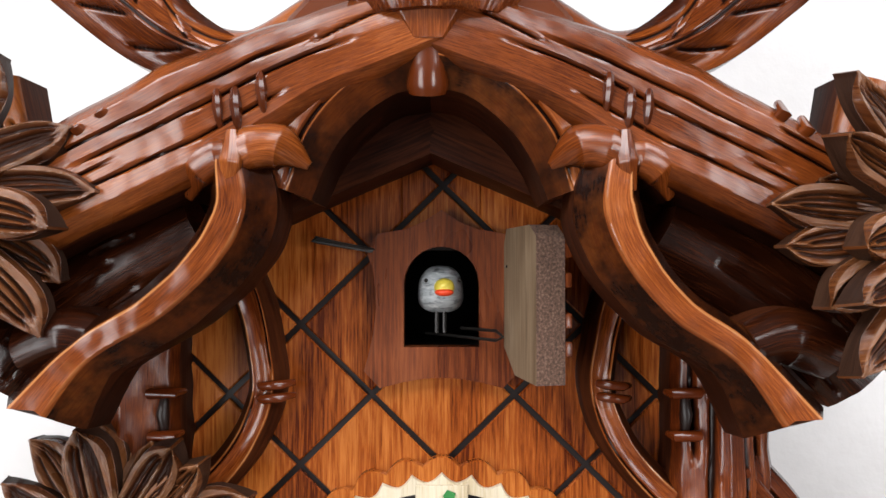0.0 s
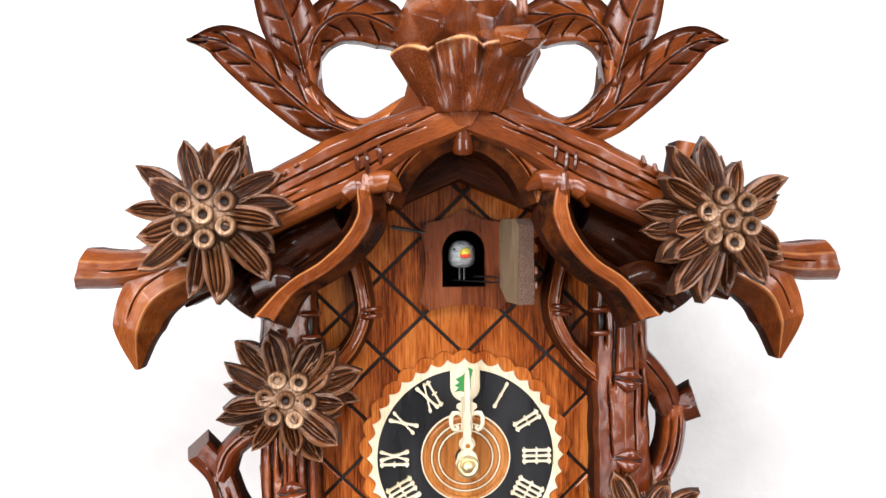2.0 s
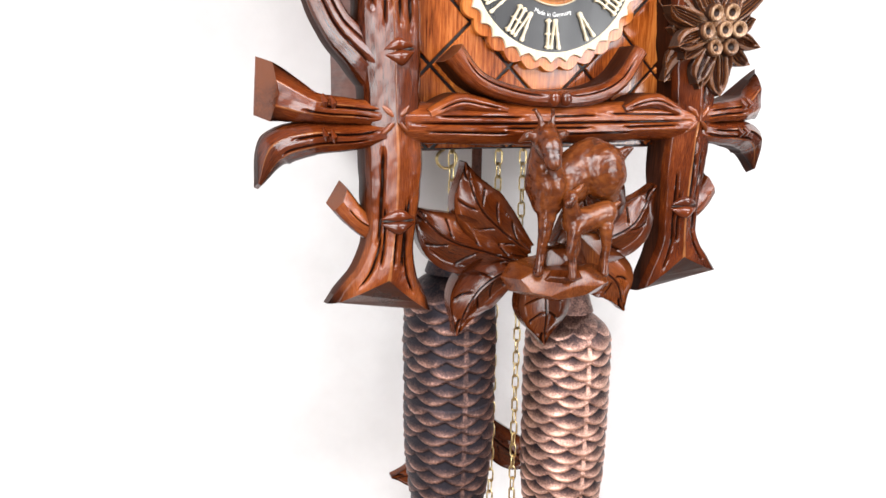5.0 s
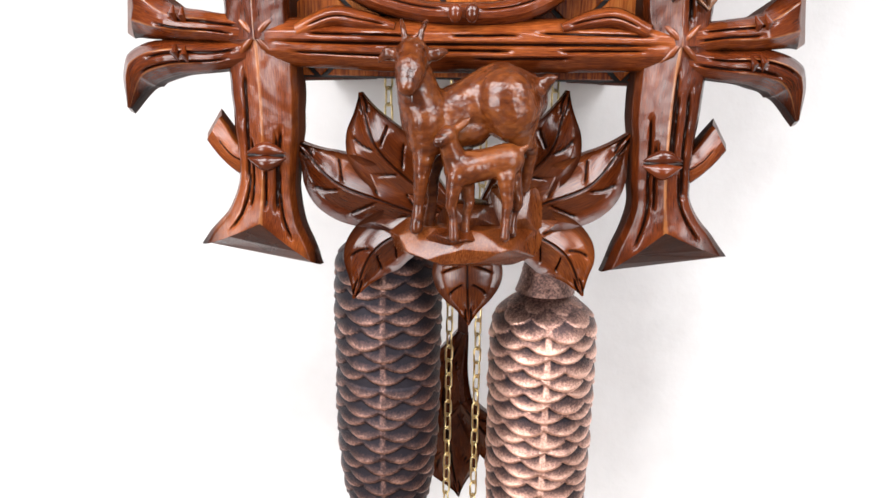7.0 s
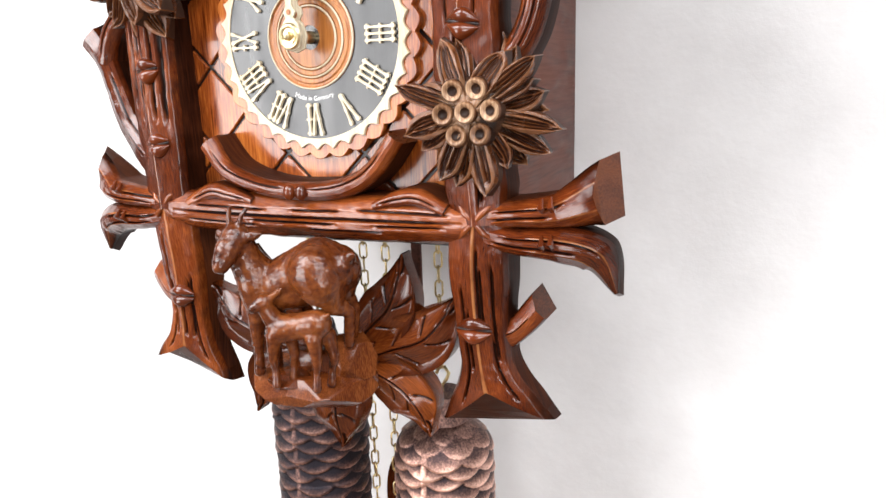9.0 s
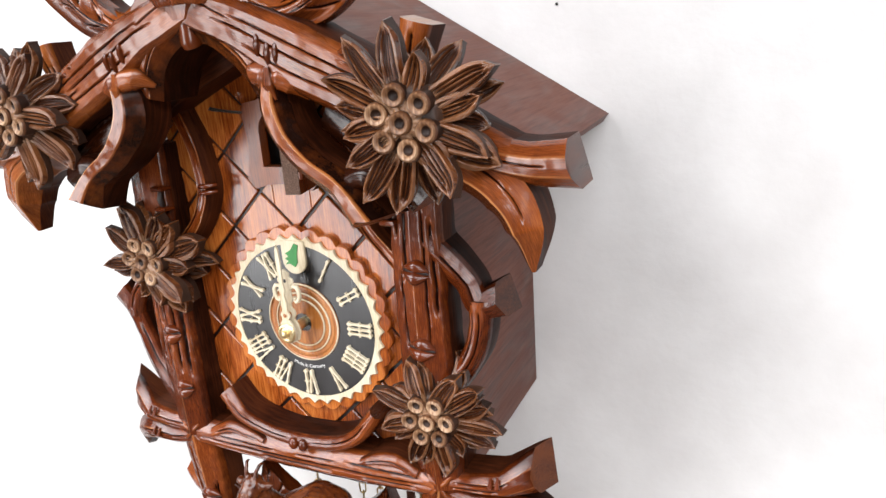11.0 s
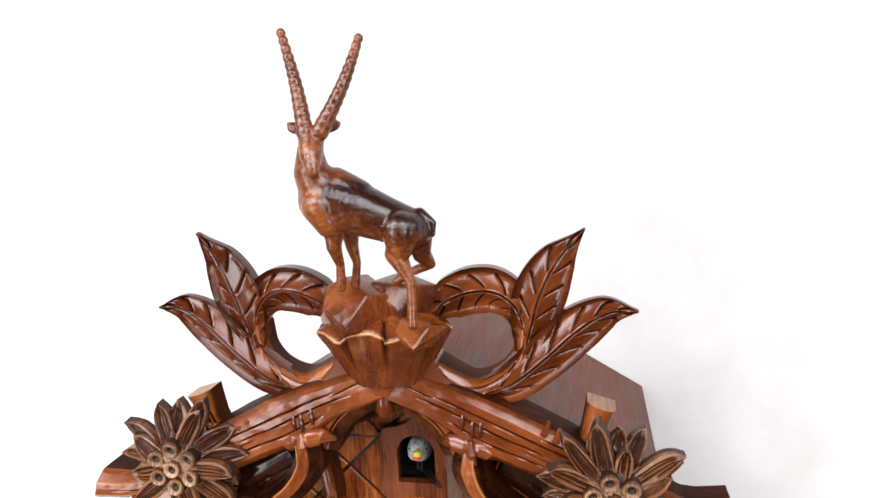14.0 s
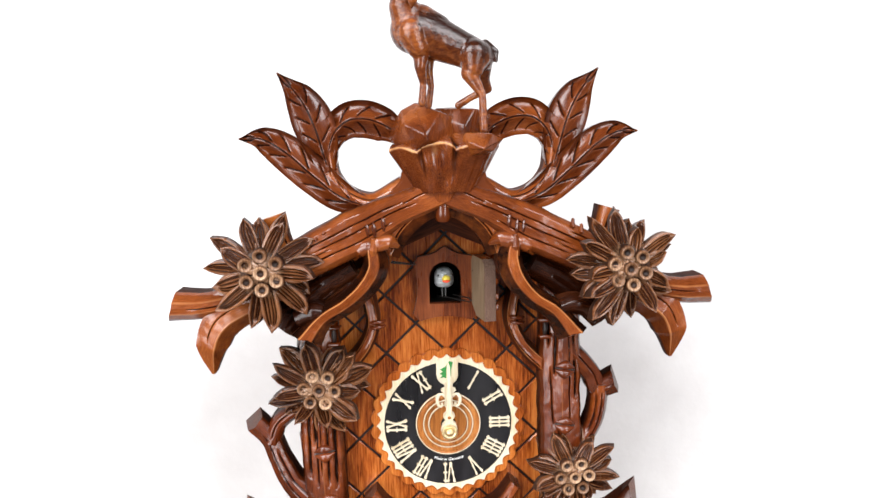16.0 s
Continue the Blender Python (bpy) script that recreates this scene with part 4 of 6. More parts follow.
def chip(u, v, d, size, lean, parent):
    """A pointed lens-shaped chip left standing on a bough."""
    bm = bmesh.new()
    c = V(u, d, v)
    tube(bm, [c + Vector((-lean, 0.0030, -0.0078)) * size, c + Vector((-lean * 0.5, 0.0010, -0.0046)) * size, c + Vector((0, 0.0004, 0)) * size, c + Vector((lean * 0.5, 0.0010, 0.0044)) * size, c + Vector((lean, 0.0030, 0.0072)) * size], [0.0005, 0.0017 * size, 0.0024 * size, 0.0018 * size, 0.0005], 8)
    for q in bm.verts:
        q.co.x = c.x + (q.co.x - c.x) * 0.8
    part("chip", bm, M_LEAF, parent, "", 40)


def lips(u, v, d, parent, w=0.0085, turn=0.0):
    """A carved knot on a trunk: two pointed swelling folds over a dark cut."""
    at = Matrix.Translation(V(u, d, v)) @ Matrix.Rotation(turn, 4, "Y")
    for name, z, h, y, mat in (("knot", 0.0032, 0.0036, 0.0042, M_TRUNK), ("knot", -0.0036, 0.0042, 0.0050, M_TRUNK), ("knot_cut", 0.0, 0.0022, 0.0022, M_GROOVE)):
        bm = bmesh.new()
        bmesh.ops.create_uvsphere(bm, u_segments=22, v_segments=12, radius=1)
        for q in bm.verts:
            x, yy, zz = q.co
            k = max(0.0, 1 - abs(x) ** 1.6)
            q.co = Vector((x * w, yy * y * (0.25 + 0.75 * k), zz * h * (0.2 + 0.8 * k) + z * (0.35 + 0.65 * k)))
        part(name, bm, mat, parent, "carved knot" if name == "knot" else "dark cut of the knot", 60, at)


for s in (-1, 1):
    g = [(0.14, 0.34, 0.56, 0.40, 0.0007, 0.0015), (0.10, -0.02, 0.47, 0.08, 0.0007, 0.0015), (0.20, -0.45, 0.48, -0.34, 0.0007, 0.0013), (0.44, 0.62, 0.60, 0.64, 0.0007, 0.0012),
         (0.42, -0.12, 0.64, -0.06, 0.0006, 0.0012), (0.53, -0.55, 0.74, -0.42, 0.0007, 0.0012), (0.03, 0.5, 0.14, 0.2, 0.0006, 0.001),
         (0.84, 0.25, 0.99, 0.2, 0.0006, 0.001)]
    if s > 0:
        g = [(a, -b, c, -d, w, q) for a, b, c, d, w, q in g]
    g = [(a, -b, c, -d, w, q) for a, b, c, d, w, q in g]
    rb = bough("roof_bough", mirror([(-0.001, 0.1885), (0.0327, 0.1762), (0.0620, 0.1610), (0.0950, 0.1450), (0.130, 0.1262), (0.150, 0.1180), (0.164, 0.1145)], s),
               [0.0098, 0.0118, 0.0158, 0.0145, 0.0125, 0.0102, 0.0070], [0.1795 + s * 0.0004, 0.1785, 0.178, 0.180, 0.184, 0.186, 0.187], 0.207, "thick carved branch along the gable with long chisel cuts",
               g, n=170, m=61, drop=0.0055, profile=plank, seed=3 + s, wobble=0.04)
    for q, v, size in ((0.0415 + 0.003 * (s > 0), 0.1680, 0.80), (0.0478 + 0.002 * (s > 0), 0.1640, 0.85), (0.0523 + 0.002 * (s > 0), 0.1640, 0.75)):
        chip(s * q - 0.0035, v, 0.1778, size, 0.0010 * s, rb)
    bough("branch_end", mirror([(0.138, 0.1195), (0.155, 0.1150), (0.171, 0.1130), (0.1885, 0.1135)], s), [0.0080, 0.0088, 0.0094, 0.0106], [0.186, 0.1835, 0.1815, 0.1800], 0.207, "faceted cut end of the gable branch",
          [(0.25, 0.1, 0.8, 0.05, 0.0006, 0.0009)], n=70, m=41, drop=0.0088, profile=facet, seed=27 + s, wobble=0.05, slant=-0.25 * s, hollow=0.12, parent=rb, tone=lambda q, j: -0.45 if abs(abs(j) - 0.4) < 0.06 else 0.0)
    # small thorn chips on the upper flank
    for u, v in ((0.083, 0.1625), (0.089, 0.1585)):
        bm = bmesh.new()
        tube(bm, [V(s * u, 0.187, v - 0.004), V(s * (u + 0.002), 0.1795, v), V(s * (u + 0.004), 0.187, v + 0.004)], [0.0012, 0.002, 0.0012], 8)
        part("peg", bm, M_BOUGH, rb, "", 60)
    # the arch's inner band is toned dark to paint in its shade
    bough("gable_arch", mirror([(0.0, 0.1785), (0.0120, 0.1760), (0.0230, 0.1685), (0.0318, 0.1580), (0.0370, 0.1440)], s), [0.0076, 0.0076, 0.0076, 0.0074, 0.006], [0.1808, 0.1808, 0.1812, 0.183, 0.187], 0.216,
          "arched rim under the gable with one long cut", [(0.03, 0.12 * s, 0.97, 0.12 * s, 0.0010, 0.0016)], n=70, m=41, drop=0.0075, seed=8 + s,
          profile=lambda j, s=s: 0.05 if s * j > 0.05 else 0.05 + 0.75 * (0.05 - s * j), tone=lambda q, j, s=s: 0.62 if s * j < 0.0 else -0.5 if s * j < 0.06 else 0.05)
    # all slots dark: the shade under the roof edge is painted on the board
    bough("gable_soffit", mirror([(0.0, 0.1700), (0.064, 0.1410), (0.150, 0.0960)], s), [0.0105, 0.0100, 0.006], 0.2160, 0.2405, "soffit board under the roof edge, darkened for shade", [], n=20, m=9, drop=0.001, mats=[M_EDGE] * 4)
    # forked branch that hangs under the gable
    g = [(0.10, 0.45 * s, 0.9, 0.35 * s, 0.0008, 0.001), (0.15, -0.5 * s, 0.85, -0.45 * s, 0.0008, 0.001)]
    hang = [(0.0487, 0.1510), (0.0476, 0.1380), (0.0543, 0.1255), (0.0674, 0.1133), (0.0851, 0.1022), (0.0975, 0.0870)] if s < 0 else [(0.0465, 0.1510), (0.0455, 0.1388), (0.0505, 0.1257), (0.0618, 0.1125), (0.0770, 0.1020), (0.0905, 0.0845)]
    # flanks toned dark as shade, the ridge pale as a painted glint
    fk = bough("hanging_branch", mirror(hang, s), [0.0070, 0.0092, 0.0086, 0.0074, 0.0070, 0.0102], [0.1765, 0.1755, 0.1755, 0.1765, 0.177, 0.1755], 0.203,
               "curved branch with one sharp pale ridge hanging below the gable", [], n=110, m=61, drop=0.0105, seed=11 + s, rough=0.00030, wobble=0.08, hollow=0.3, slant=0.3 * s, rake=0.003,
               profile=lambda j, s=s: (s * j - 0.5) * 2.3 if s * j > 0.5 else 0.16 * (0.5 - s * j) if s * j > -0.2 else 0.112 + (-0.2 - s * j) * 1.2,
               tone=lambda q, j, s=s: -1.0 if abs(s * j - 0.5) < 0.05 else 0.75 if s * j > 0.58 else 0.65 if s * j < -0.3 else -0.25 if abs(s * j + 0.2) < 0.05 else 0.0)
    bough("stub", mirror([(0.0520, 0.1500), (0.0445, 0.1540), (0.0375, 0.1545), (0.0312, 0.1505)], s), [0.0042, 0.0056, 0.0056, 0.0012], [0.1775, 0.1758, 0.1775, 0.187], 0.203, "rounded stub",
          [], n=60, m=27, drop=0.0065, profile=rounded, parent=fk)
    bough("stub", mirror([(0.0480, 0.1515), (0.0530, 0.1520), (0.0590, 0.1485), (0.0630, 0.1420)], s), [0.0030, 0.0052, 0.0050, 0.0012], [0.1785, 0.1768, 0.1785, 0.188], 0.203, "rounded stub",
          [], n=50, m=27, drop=0.0065, profile=rounded, parent=fk)
    bough("knot", mirror([(0.0485, 0.1580), (0.0487, 0.1500), (0.0505, 0.1430)], s), [0.0014, 0.0030, 0.0010], [0.1765, 0.1745, 0.178], 0.200, "pointed carved knot", [], n=30, m=17, drop=0.004, profile=keel, parent=fk)
    # side stub and lower bough take the bough colour darkened for shade
    bough("side_stub", mirror([(0.082, 0.104), (0.092, 0.1065), (0.104, 0.102)], s), [0.006, 0.0075, 0.007], [0.181, 0.179, 0.181], 0.203, "short cut stub", [], n=24, m=17, drop=0.006, parent=fk, mats=[M_BOUGH_SHADE, M_GROOVE, M_END, M_EDGE])
    bough("lower_bough", mirror([(0.064, 0.1340), (0.085, 0.122), (0.104, 0.108), (0.1165, 0.0945)], s), [0.0100, 0.0115, 0.0125, 0.0118], [0.196, 0.194, 0.192, 0.191], 0.222, "thick dark branch behind the flower with a cut end", long_grooves(6, 5 + s), n=60, m=25, drop=0.006, seed=15 + s, wobble=0.05, mats=[M_BOUGH_SHADE, M_GROOVE, M_END, M_EDGE])
    # outer flare and knob
    fl = bough("drooping_branch", mirror([(0.118, 0.116), (0.138, 0.111), (0.156, 0.100), (0.1645, 0.083), (0.1662, 0.0615)], s), [0.0105, 0.0122, 0.0128, 0.0104, 0.0012], [0.186, 0.184, 0.182, 0.185, 0.197], 0.207,
               "drooping pointed branch end with a sharp ridge", [(0.2, 0.35 * s, 0.7, 0.3 * s, 0.0006, 0.0012)], n=90, m=51, drop=0.0105, seed=21 + s,
               profile=lambda j, s=s: 0.30 * abs(s * j + 0.28) if -s * j < 0.28 else 1.6 * (-s * j - 0.28), tone=lambda q, j, s=s: -0.8 if abs(-s * j - 0.28) < 0.06 else 0.35 if -s * j > 0.36 else 0.0)
    for q, v in ((0.1490, 0.1035), (0.1535, 0.1005)):
        chip(s * q - 0.0035, v, 0.1848, 0.62, 0.0020 * s, fl)
    bough("knob", mirror([(0.108, 0.140), (0.1135, 0.157), (0.1185, 0.1735)], s), [0.0065, 0.0060, 0.0080], [0.193, 0.191, 0.189], 0.208, "upright cut branch stub", long_grooves(3, 9), n=40, m=21, drop=0.007, profile=rounded, seed=25 + s, mats=[M_BOUGH, M_GROOVE, M_STUMP, M_EDGE])

bough("gable_centre", [(-0.0037, 0.2010), (-0.0037, 0.1950), (-0.0037, 0.1890), (-0.0037, 0.1815)], [0.0180, 0.0155, 0.0110, 0.0050], [0.1800, 0.1784, 0.1778, 0.1790], 0.2050, "chip-carved middle of the gable where the branches meet",
      [(0.10, -0.75, 0.42, -0.35, 0.0008, 0.0012), (0.12, 0.7, 0.45, 0.3, 0.0008, 0.0012), (0.35, -0.6, 0.62, -0.2, 0.0007, 0.0010), (0.30, 0.15, 0.6, 0.05, 0.0007, 0.0010), (0.38, 0.75, 0.66, 0.4, 0.0007, 0.0010), (0.15, -0.1, 0.36, -0.05, 0.0007, 0.0010)], n=60, m=61, drop=0.0030, profile=plank, seed=29, tone=lambda q, j: 0.12)
bm = bmesh.new()
tube(bm, [V(-0.0040, 0.1868, 0.1695), V(-0.0040, 0.1860, 0.1712), V(-0.0040, 0.1858, 0.1760), V(-0.0040, 0.1856, 0.1810), V(-0.0040, 0.1856, 0.1850), V(-0.0040, 0.1860, 0.1868)], [0.0050, 0.0056, 0.0050, 0.0048, 0.0047, 0.0044], 18)
part("keystone", bm, M_LEAF, clock, "small rounded peg at the top of the gable", 40)

# ---------------------------------------------------------------- crowning leaves, rock
def leaf(name, pts, half, front, back, label, veins=6, drop=0.0078, n=110, m=61, seed=1, parent=None, **kw):
    return part(name, sweep(pts, lambda q: float(spline(half, q)) * (1 - 0.35 * max(0, q - 0.8) / 0.2), front, back, drop, ridge, vein_grooves(veins, **kw), n, m, 0.00006, seed=seed), LEAFM, parent or clock, label)


for s in (-1, 1):
    bough("leaf_stem", mirror([(0.026, 0.190), (0.048, 0.1812), (0.0660, 0.1872), (0.0760, 0.2000), (0.0788, 0.2160)], s), [0.009, 0.0068, 0.0062, 0.0058, 0.006], [0.186, 0.188, 0.192, 0.193, 0.192], 0.209, "curved stem round a circular opening",
          [(0.2, 0.3 * s, 0.8, 0.3 * s, 0.0008, 0.001)], n=70, m=19, drop=0.005, seed=31 + s)
    leaf("crown_leaf", mirror([(0.050, 0.1785), (0.070, 0.1860), (0.089, 0.2015), (0.106, 0.2170), (0.122, 0.2262), (0.1375, 0.2268)], s), [0.005, 0.0105, 0.0125, 0.0125, 0.0085, 0.0008], [0.188, 0.187, 0.187, 0.188, 0.190, 0.193], [0.203, 0.199, 0.198, 0.198, 0.198, 0.197],
         "long carved leaf with cut veins", 6, seed=41 + s)
    leaf("crown_leaf", mirror([(0.0775, 0.203), (0.0815, 0.2185), (0.0865, 0.2360), (0.0950, 0.2530), (0.1100, 0.2705)], s), [0.005, 0.0112, 0.0142, 0.0108, 0.0008], [0.190, 0.188, 0.187, 0.189, 0.196], [0.203, 0.199, 0.198, 0.199, 0.200],
         "upright carved leaf with cut veins", 5, seed=45 + s)
    leaf("crown_leaf", mirror([(0.0785, 0.2130), (0.0735, 0.2285), (0.0635, 0.2372), (0.0510, 0.2382), (0.0380, 0.2335), (0.0270, 0.2255)], s), [0.004, 0.0092, 0.0122, 0.0128, 0.0115, 0.009], [0.191, 0.190, 0.188, 0.187, 0.187, 0.188], [0.201, 0.200, 0.199, 0.199, 0.199, 0.200],
         "leaf curling over a round opening", 5, seed=49 + s)


bm = bmesh.new()
prism(bm, [(-0.0450, 0.1790), (0.0380, 0.1790), (0.0335, 0.1885), (0.0270, 0.1960), (0.0245, 0.2080), (-0.0300, 0.2080), (-0.0330, 0.1960), (-0.0400, 0.1885)], Y(0.1835), Y(0.2070), 0.0018)
part("crown_shoulder", bm, BOUGH[0], clock, "carved shoulder between rock and gable", 25)
bm = bmesh.new()
_mark = bm.verts.layers.float.new("stain_shade")
SEG, NV = 260, 56
LOBES = [0.10, 0.90, 1.75, 2.55, 3.30, 4.18, 4.88, 5.62]          # where the lobes part, round the rock
PROUD = [0.00, -0.05, 0.02, 0.00, 0.03, -0.06, 0.05, 0.00]
HIGH = [0.0, 0.003, 0.001, 0.0, -0.0010, 0.0016, 0.0, 0.0008]
_rings = []
for k in range(NV + 1):
    f = k / NV
    # up the flared foot, over the rim, across the top
    if f < 0.62:
        g = f / 0.62
        v, w = 0.1880 + 0.0310 * g, 0.54 + 0.46 * g ** 0.9
    elif f < 0.74:
        g = (f - 0.62) / 0.12
        v, w = 0.2190 + 0.0030 * math.sin(g * 1.57), 1.0 - 0.10 * g * g
    else:
        g = (f - 0.74) / 0.26
        v, w = 0.2220 + 0.0085 * math.sin(g * 1.4), 0.90 * (1 - g) + 0.02
    ring = []
    for i in range(SEG):
        a = 2 * math.pi * i / SEG
        b = a if a >= LOBES[0] else a + 2 * math.pi
        n = max(q for q in range(8) if LOBES[q] <= b)
        lo, hi = LOBES[n], LOBES[n + 1] if n < 7 else LOBES[0] + 2 * math.pi
        p = (b - lo) / (hi - lo)
        e = min(p, 1 - p) * (hi - lo)
        notch = math.exp(-(e / 0.05) ** 2)
        low = min(1, f / 0.62)
        flat = math.cos((hi - lo) / 2) / math.cos((p - 0.5) * (hi - lo))
        grow = (1 + PROUD[n] * low - 0.09 * low * notch * (1 if f < 0.74 else max(0, 1 - (f - 0.74) * 6))) * (0.4 + 0.6 * flat / math.cos((hi - lo) / 2) ** 0.6)
        rough = 0.0009 * noise.noise((math.cos(a) * 4, math.sin(a) * 4, v * 110)) + 0.0003 * noise.noise((math.cos(a) * 30, math.sin(a) * 30, v * 60))
        rise = (HIGH[n] - 0.0030 * (2 * p - 1) ** 2) * min(1, max(0, (f - 0.3) / 0.3)) + (0.0012 * noise.noise((a * 2.2, 3.0, 1.0))) * low
        q = bm.verts.new(V(-0.0018 + math.cos(a) * 0.0375 * w * grow, 0.188 + math.sin(a) * (0.0240 * w * grow) + rough, v + rise + rough * 0.6))
        rim = math.exp(-((f - 0.635) / 0.020) ** 2)
        q[_mark] = 0.75 * notch * (1 - rim) * low - (0.9 + 0.6 * noise.noise((a * 6, v * 200, 9.0))) * rim + 0.15 * noise.noise((a * 3, v * 120, 2.0))
        ring.append(q)
    _rings.append(ring)
for p, q in zip(_rings, _rings[1:]):
    for i in range(SEG):
        bm.faces.new([p[i], p[(i + 1) % SEG], q[(i + 1) % SEG], q[i]])
bm.faces.new(_rings[0][::-1]), bm.faces.new(_rings[-1])
bmesh.ops.recalc_face_normals(bm, faces=bm.faces)
part("crown_rock", bm, M_ROCK, clock, "chiselled lobed rock with a pale rubbed rim at the top of the clock", 60)
for c, r, sd, ft in (((-0.0165, 0.186, 0.2300), (0.0195, 0.0210, 0.0175), 3, None), ((0.0070, 0.193, 0.2325), (0.0190, 0.0150, 0.0145), 5, 0.85), ((0.0195, 0.176, 0.2205), (0.0135, 0.0165, 0.0090), 7, 0.8)):
    bm = bmesh.new()
    boulder(bm, V(*c), r, sd, 11, 0.0013, ft)
    part("boulder", bm, M_ROCK, clock, "chiselled stone under the carved ibex", 60)

# ---------------------------------------------------------------- trunks, crossbar, legs
def joint(u, v, d, parent, r=0.006):
    for a in (45, 135, 225, 315):
        bm = bmesh.new()
        c, q = math.cos(radians(a)), math.sin(radians(a))
        tube(bm, [V(u + c * 0.0005, d + 0.002, v + q * 0.0005), V(u + c * 0.006, d + 0.0012, v + q * 0.006), V(u + c * 0.0125, d + 0.005, v + q * 0.0125)], [0.0010, 0.0016, 0.0006], 8)
        part("strap", bm, M_BOUGH, parent, "", 60)


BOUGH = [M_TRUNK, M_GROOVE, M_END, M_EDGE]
UL, UR = -0.0988, 0.0875
for u, s in ((UL, -1), (UR, 1)):
    cu = -0.0965 if s < 0 else 0.0925
    tr = bough("trunk", [(u, 0.112), (u, 0.06), (u, 0.01), (u + (cu - u) * 0.4, -0.04), (cu, -0.088)], [0.0150, 0.0158, 0.0163, 0.0165, 0.0145], [0.2235, 0.2215, 0.2205, 0.2195, 0.2195], 0.2455, "upright carved trunk with chisel cuts and knots",
               long_grooves(5, 30 + s, 0.8, 0.0017, 0.0022) + long_grooves(4, 40 + s, 0.6, 0.0009, 0.0013), n=170, m=55, drop=0.0085, profile=keel, seed=51 + s, wobble=0.07, tone=lambda q, j: -0.45 if abs(j) < 0.035 and q > 0.35 else 0.45 * max(0.0, (abs(j) - 0.6) / 0.4))
    for v in ((0.047, 0.002) if s > 0 else (-0.012, -0.052)):
        lips(u + (0.002 if v > -0.03 else 0.004), v, 0.2215, tr, 0.0082, radians(8 * s))
    # small carved staple near the top
    for z, w in ((0.0855, 0.0046), (0.0725, 0.0040)):
        bm = bmesh.new()
        x = u - s * 0.0130
        tube(bm, [V(x - w, 0.2285, z - 0.0004), V(x - w * 0.8, 0.2225, z), V(x + w * 0.8, 0.2222, z + 0.0004), V(x + w, 0.2285, z)], [0.0010, 0.0018, 0.0018, 0.0010], 8)
        part("peg", bm, M_TRUNK, tr, "", 60)
    bm = bmesh.new()
    tube(bm, [V(u - s * 0.0130, 0.2245, 0.0738), V(u - s * 0.0130, 0.2232, 0.0790), V(u - s * 0.0130, 0.2245, 0.0842)], [0.0014, 0.0021, 0.0014], 8)
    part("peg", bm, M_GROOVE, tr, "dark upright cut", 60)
    lu = -0.0955 if s < 0 else 0.0910
    lg = bough("leg", [(cu, -0.084), (lu, -0.106), (lu, -0.128), (lu + s * 0.001, -0.150), (lu + s * 0.0030, -0.168), (lu + s * 0.0065, -0.1905)], lambda q: float(spline([0.0145, 0.0158, 0.0148, 0.0136, 0.0168, 0.0305], q)), [0.2205, 0.2210, 0.2230, 0.2250, 0.2260, 0.2275], 0.2470, "lower trunk with chisel cuts flaring to a notched foot",
               long_grooves(5, 60 + s, 0.7, 0.0013, 0.0018, 0.03, 0.8) + [(0.55, 0.5, 0.93, 0.6, 0.0013, 0.0018), (0.58, -0.5, 0.94, -0.55, 0.0013, 0.0018)], n=140, m=61, drop=0.0090, profile=keel, seed=55 + s, wobble=0.05, hollow=0.58, rake=0.002,
               tone=lambda q, j: -0.5 if abs(j) < 0.035 else 0.5 * max(0.0, (abs(j) - 0.55) / 0.45) + 0.25 * max(0.0, (q - 0.85) / 0.15))
    lips(lu - s * 0.001, -0.1400, 0.2255, lg, 0.0095)
    joint(cu, -0.0865, 0.2195, lg)
    bough("thorn", [(lu + s * 0.008, -0.146), (lu + s * 0.0185, -0.1400), (cu + s * 0.0265, -0.1290)], [0.0085, 0.0062, 0.0068], [0.231, 0.231, 0.233], 0.2465, "short cut thorn", [(0.2, 0, 0.8, 0, 0.0006, 0.001)], n=36, m=25, drop=0.006, profile=keel, seed=65 + s, parent=lg, slant=0.35 * s, hollow=0.15, rake=0.004)
    reach = 1.0 if s > 0 else 1.09
    for nm, pts, half in (("upper_arm", [(0.0, -0.0850), (0.019, -0.0825), (0.038, -0.0805), (0.0555, -0.0732)], [0.0070, 0.0064, 0.0078, 0.0142]), ("lower_arm", [(0.0, -0.0925), (0.018, -0.0955), (0.039, -0.0965), (0.0545, -0.1025), (0.0625, -0.1200)], [0.0065, 0.0064, 0.0085, 0.0098, 0.0012])):
        up = nm == "upper_arm"
        ar = bough(nm, [(cu + s * x * reach, z) for x, z in pts], half, [0.2225, 0.2210, 0.2220, 0.2300] if up else [0.2225, 0.2215, 0.2225, 0.2290, 0.2390], 0.2465, "carved branch end of the crossbar flaring to a scooped cut" if up else "down-curving carved branch end of the crossbar",
                   [(0.12, -0.25, 0.62, -0.2, 0.0010, 0.0014), (0.18, 0.3, 0.75, 0.28, 0.0008, 0.0013)], n=90, m=47, drop=0.0080, seed=70 + s, slant=0.30 * s if up else 0.0, hollow=0.18 if up else 0.0, rake=0.0080 if up else 0.003, wobble=0.05,
                   tone=lambda q, j: -0.35 if abs(abs(j) - 0.4) < 0.05 and q > 0.35 else 0.5 * max(0, (abs(j) - 0.6) / 0.4) + 0.35 * max(0, (q - 0.75) / 0.25))
        for k in (0, 1):
            bm = bmesh.new()
            x, z = cu + s * (0.0325 + 0.0042 * k), pts[2][1] + (0.0022 if up else 0.0015) + 0.0008 * k
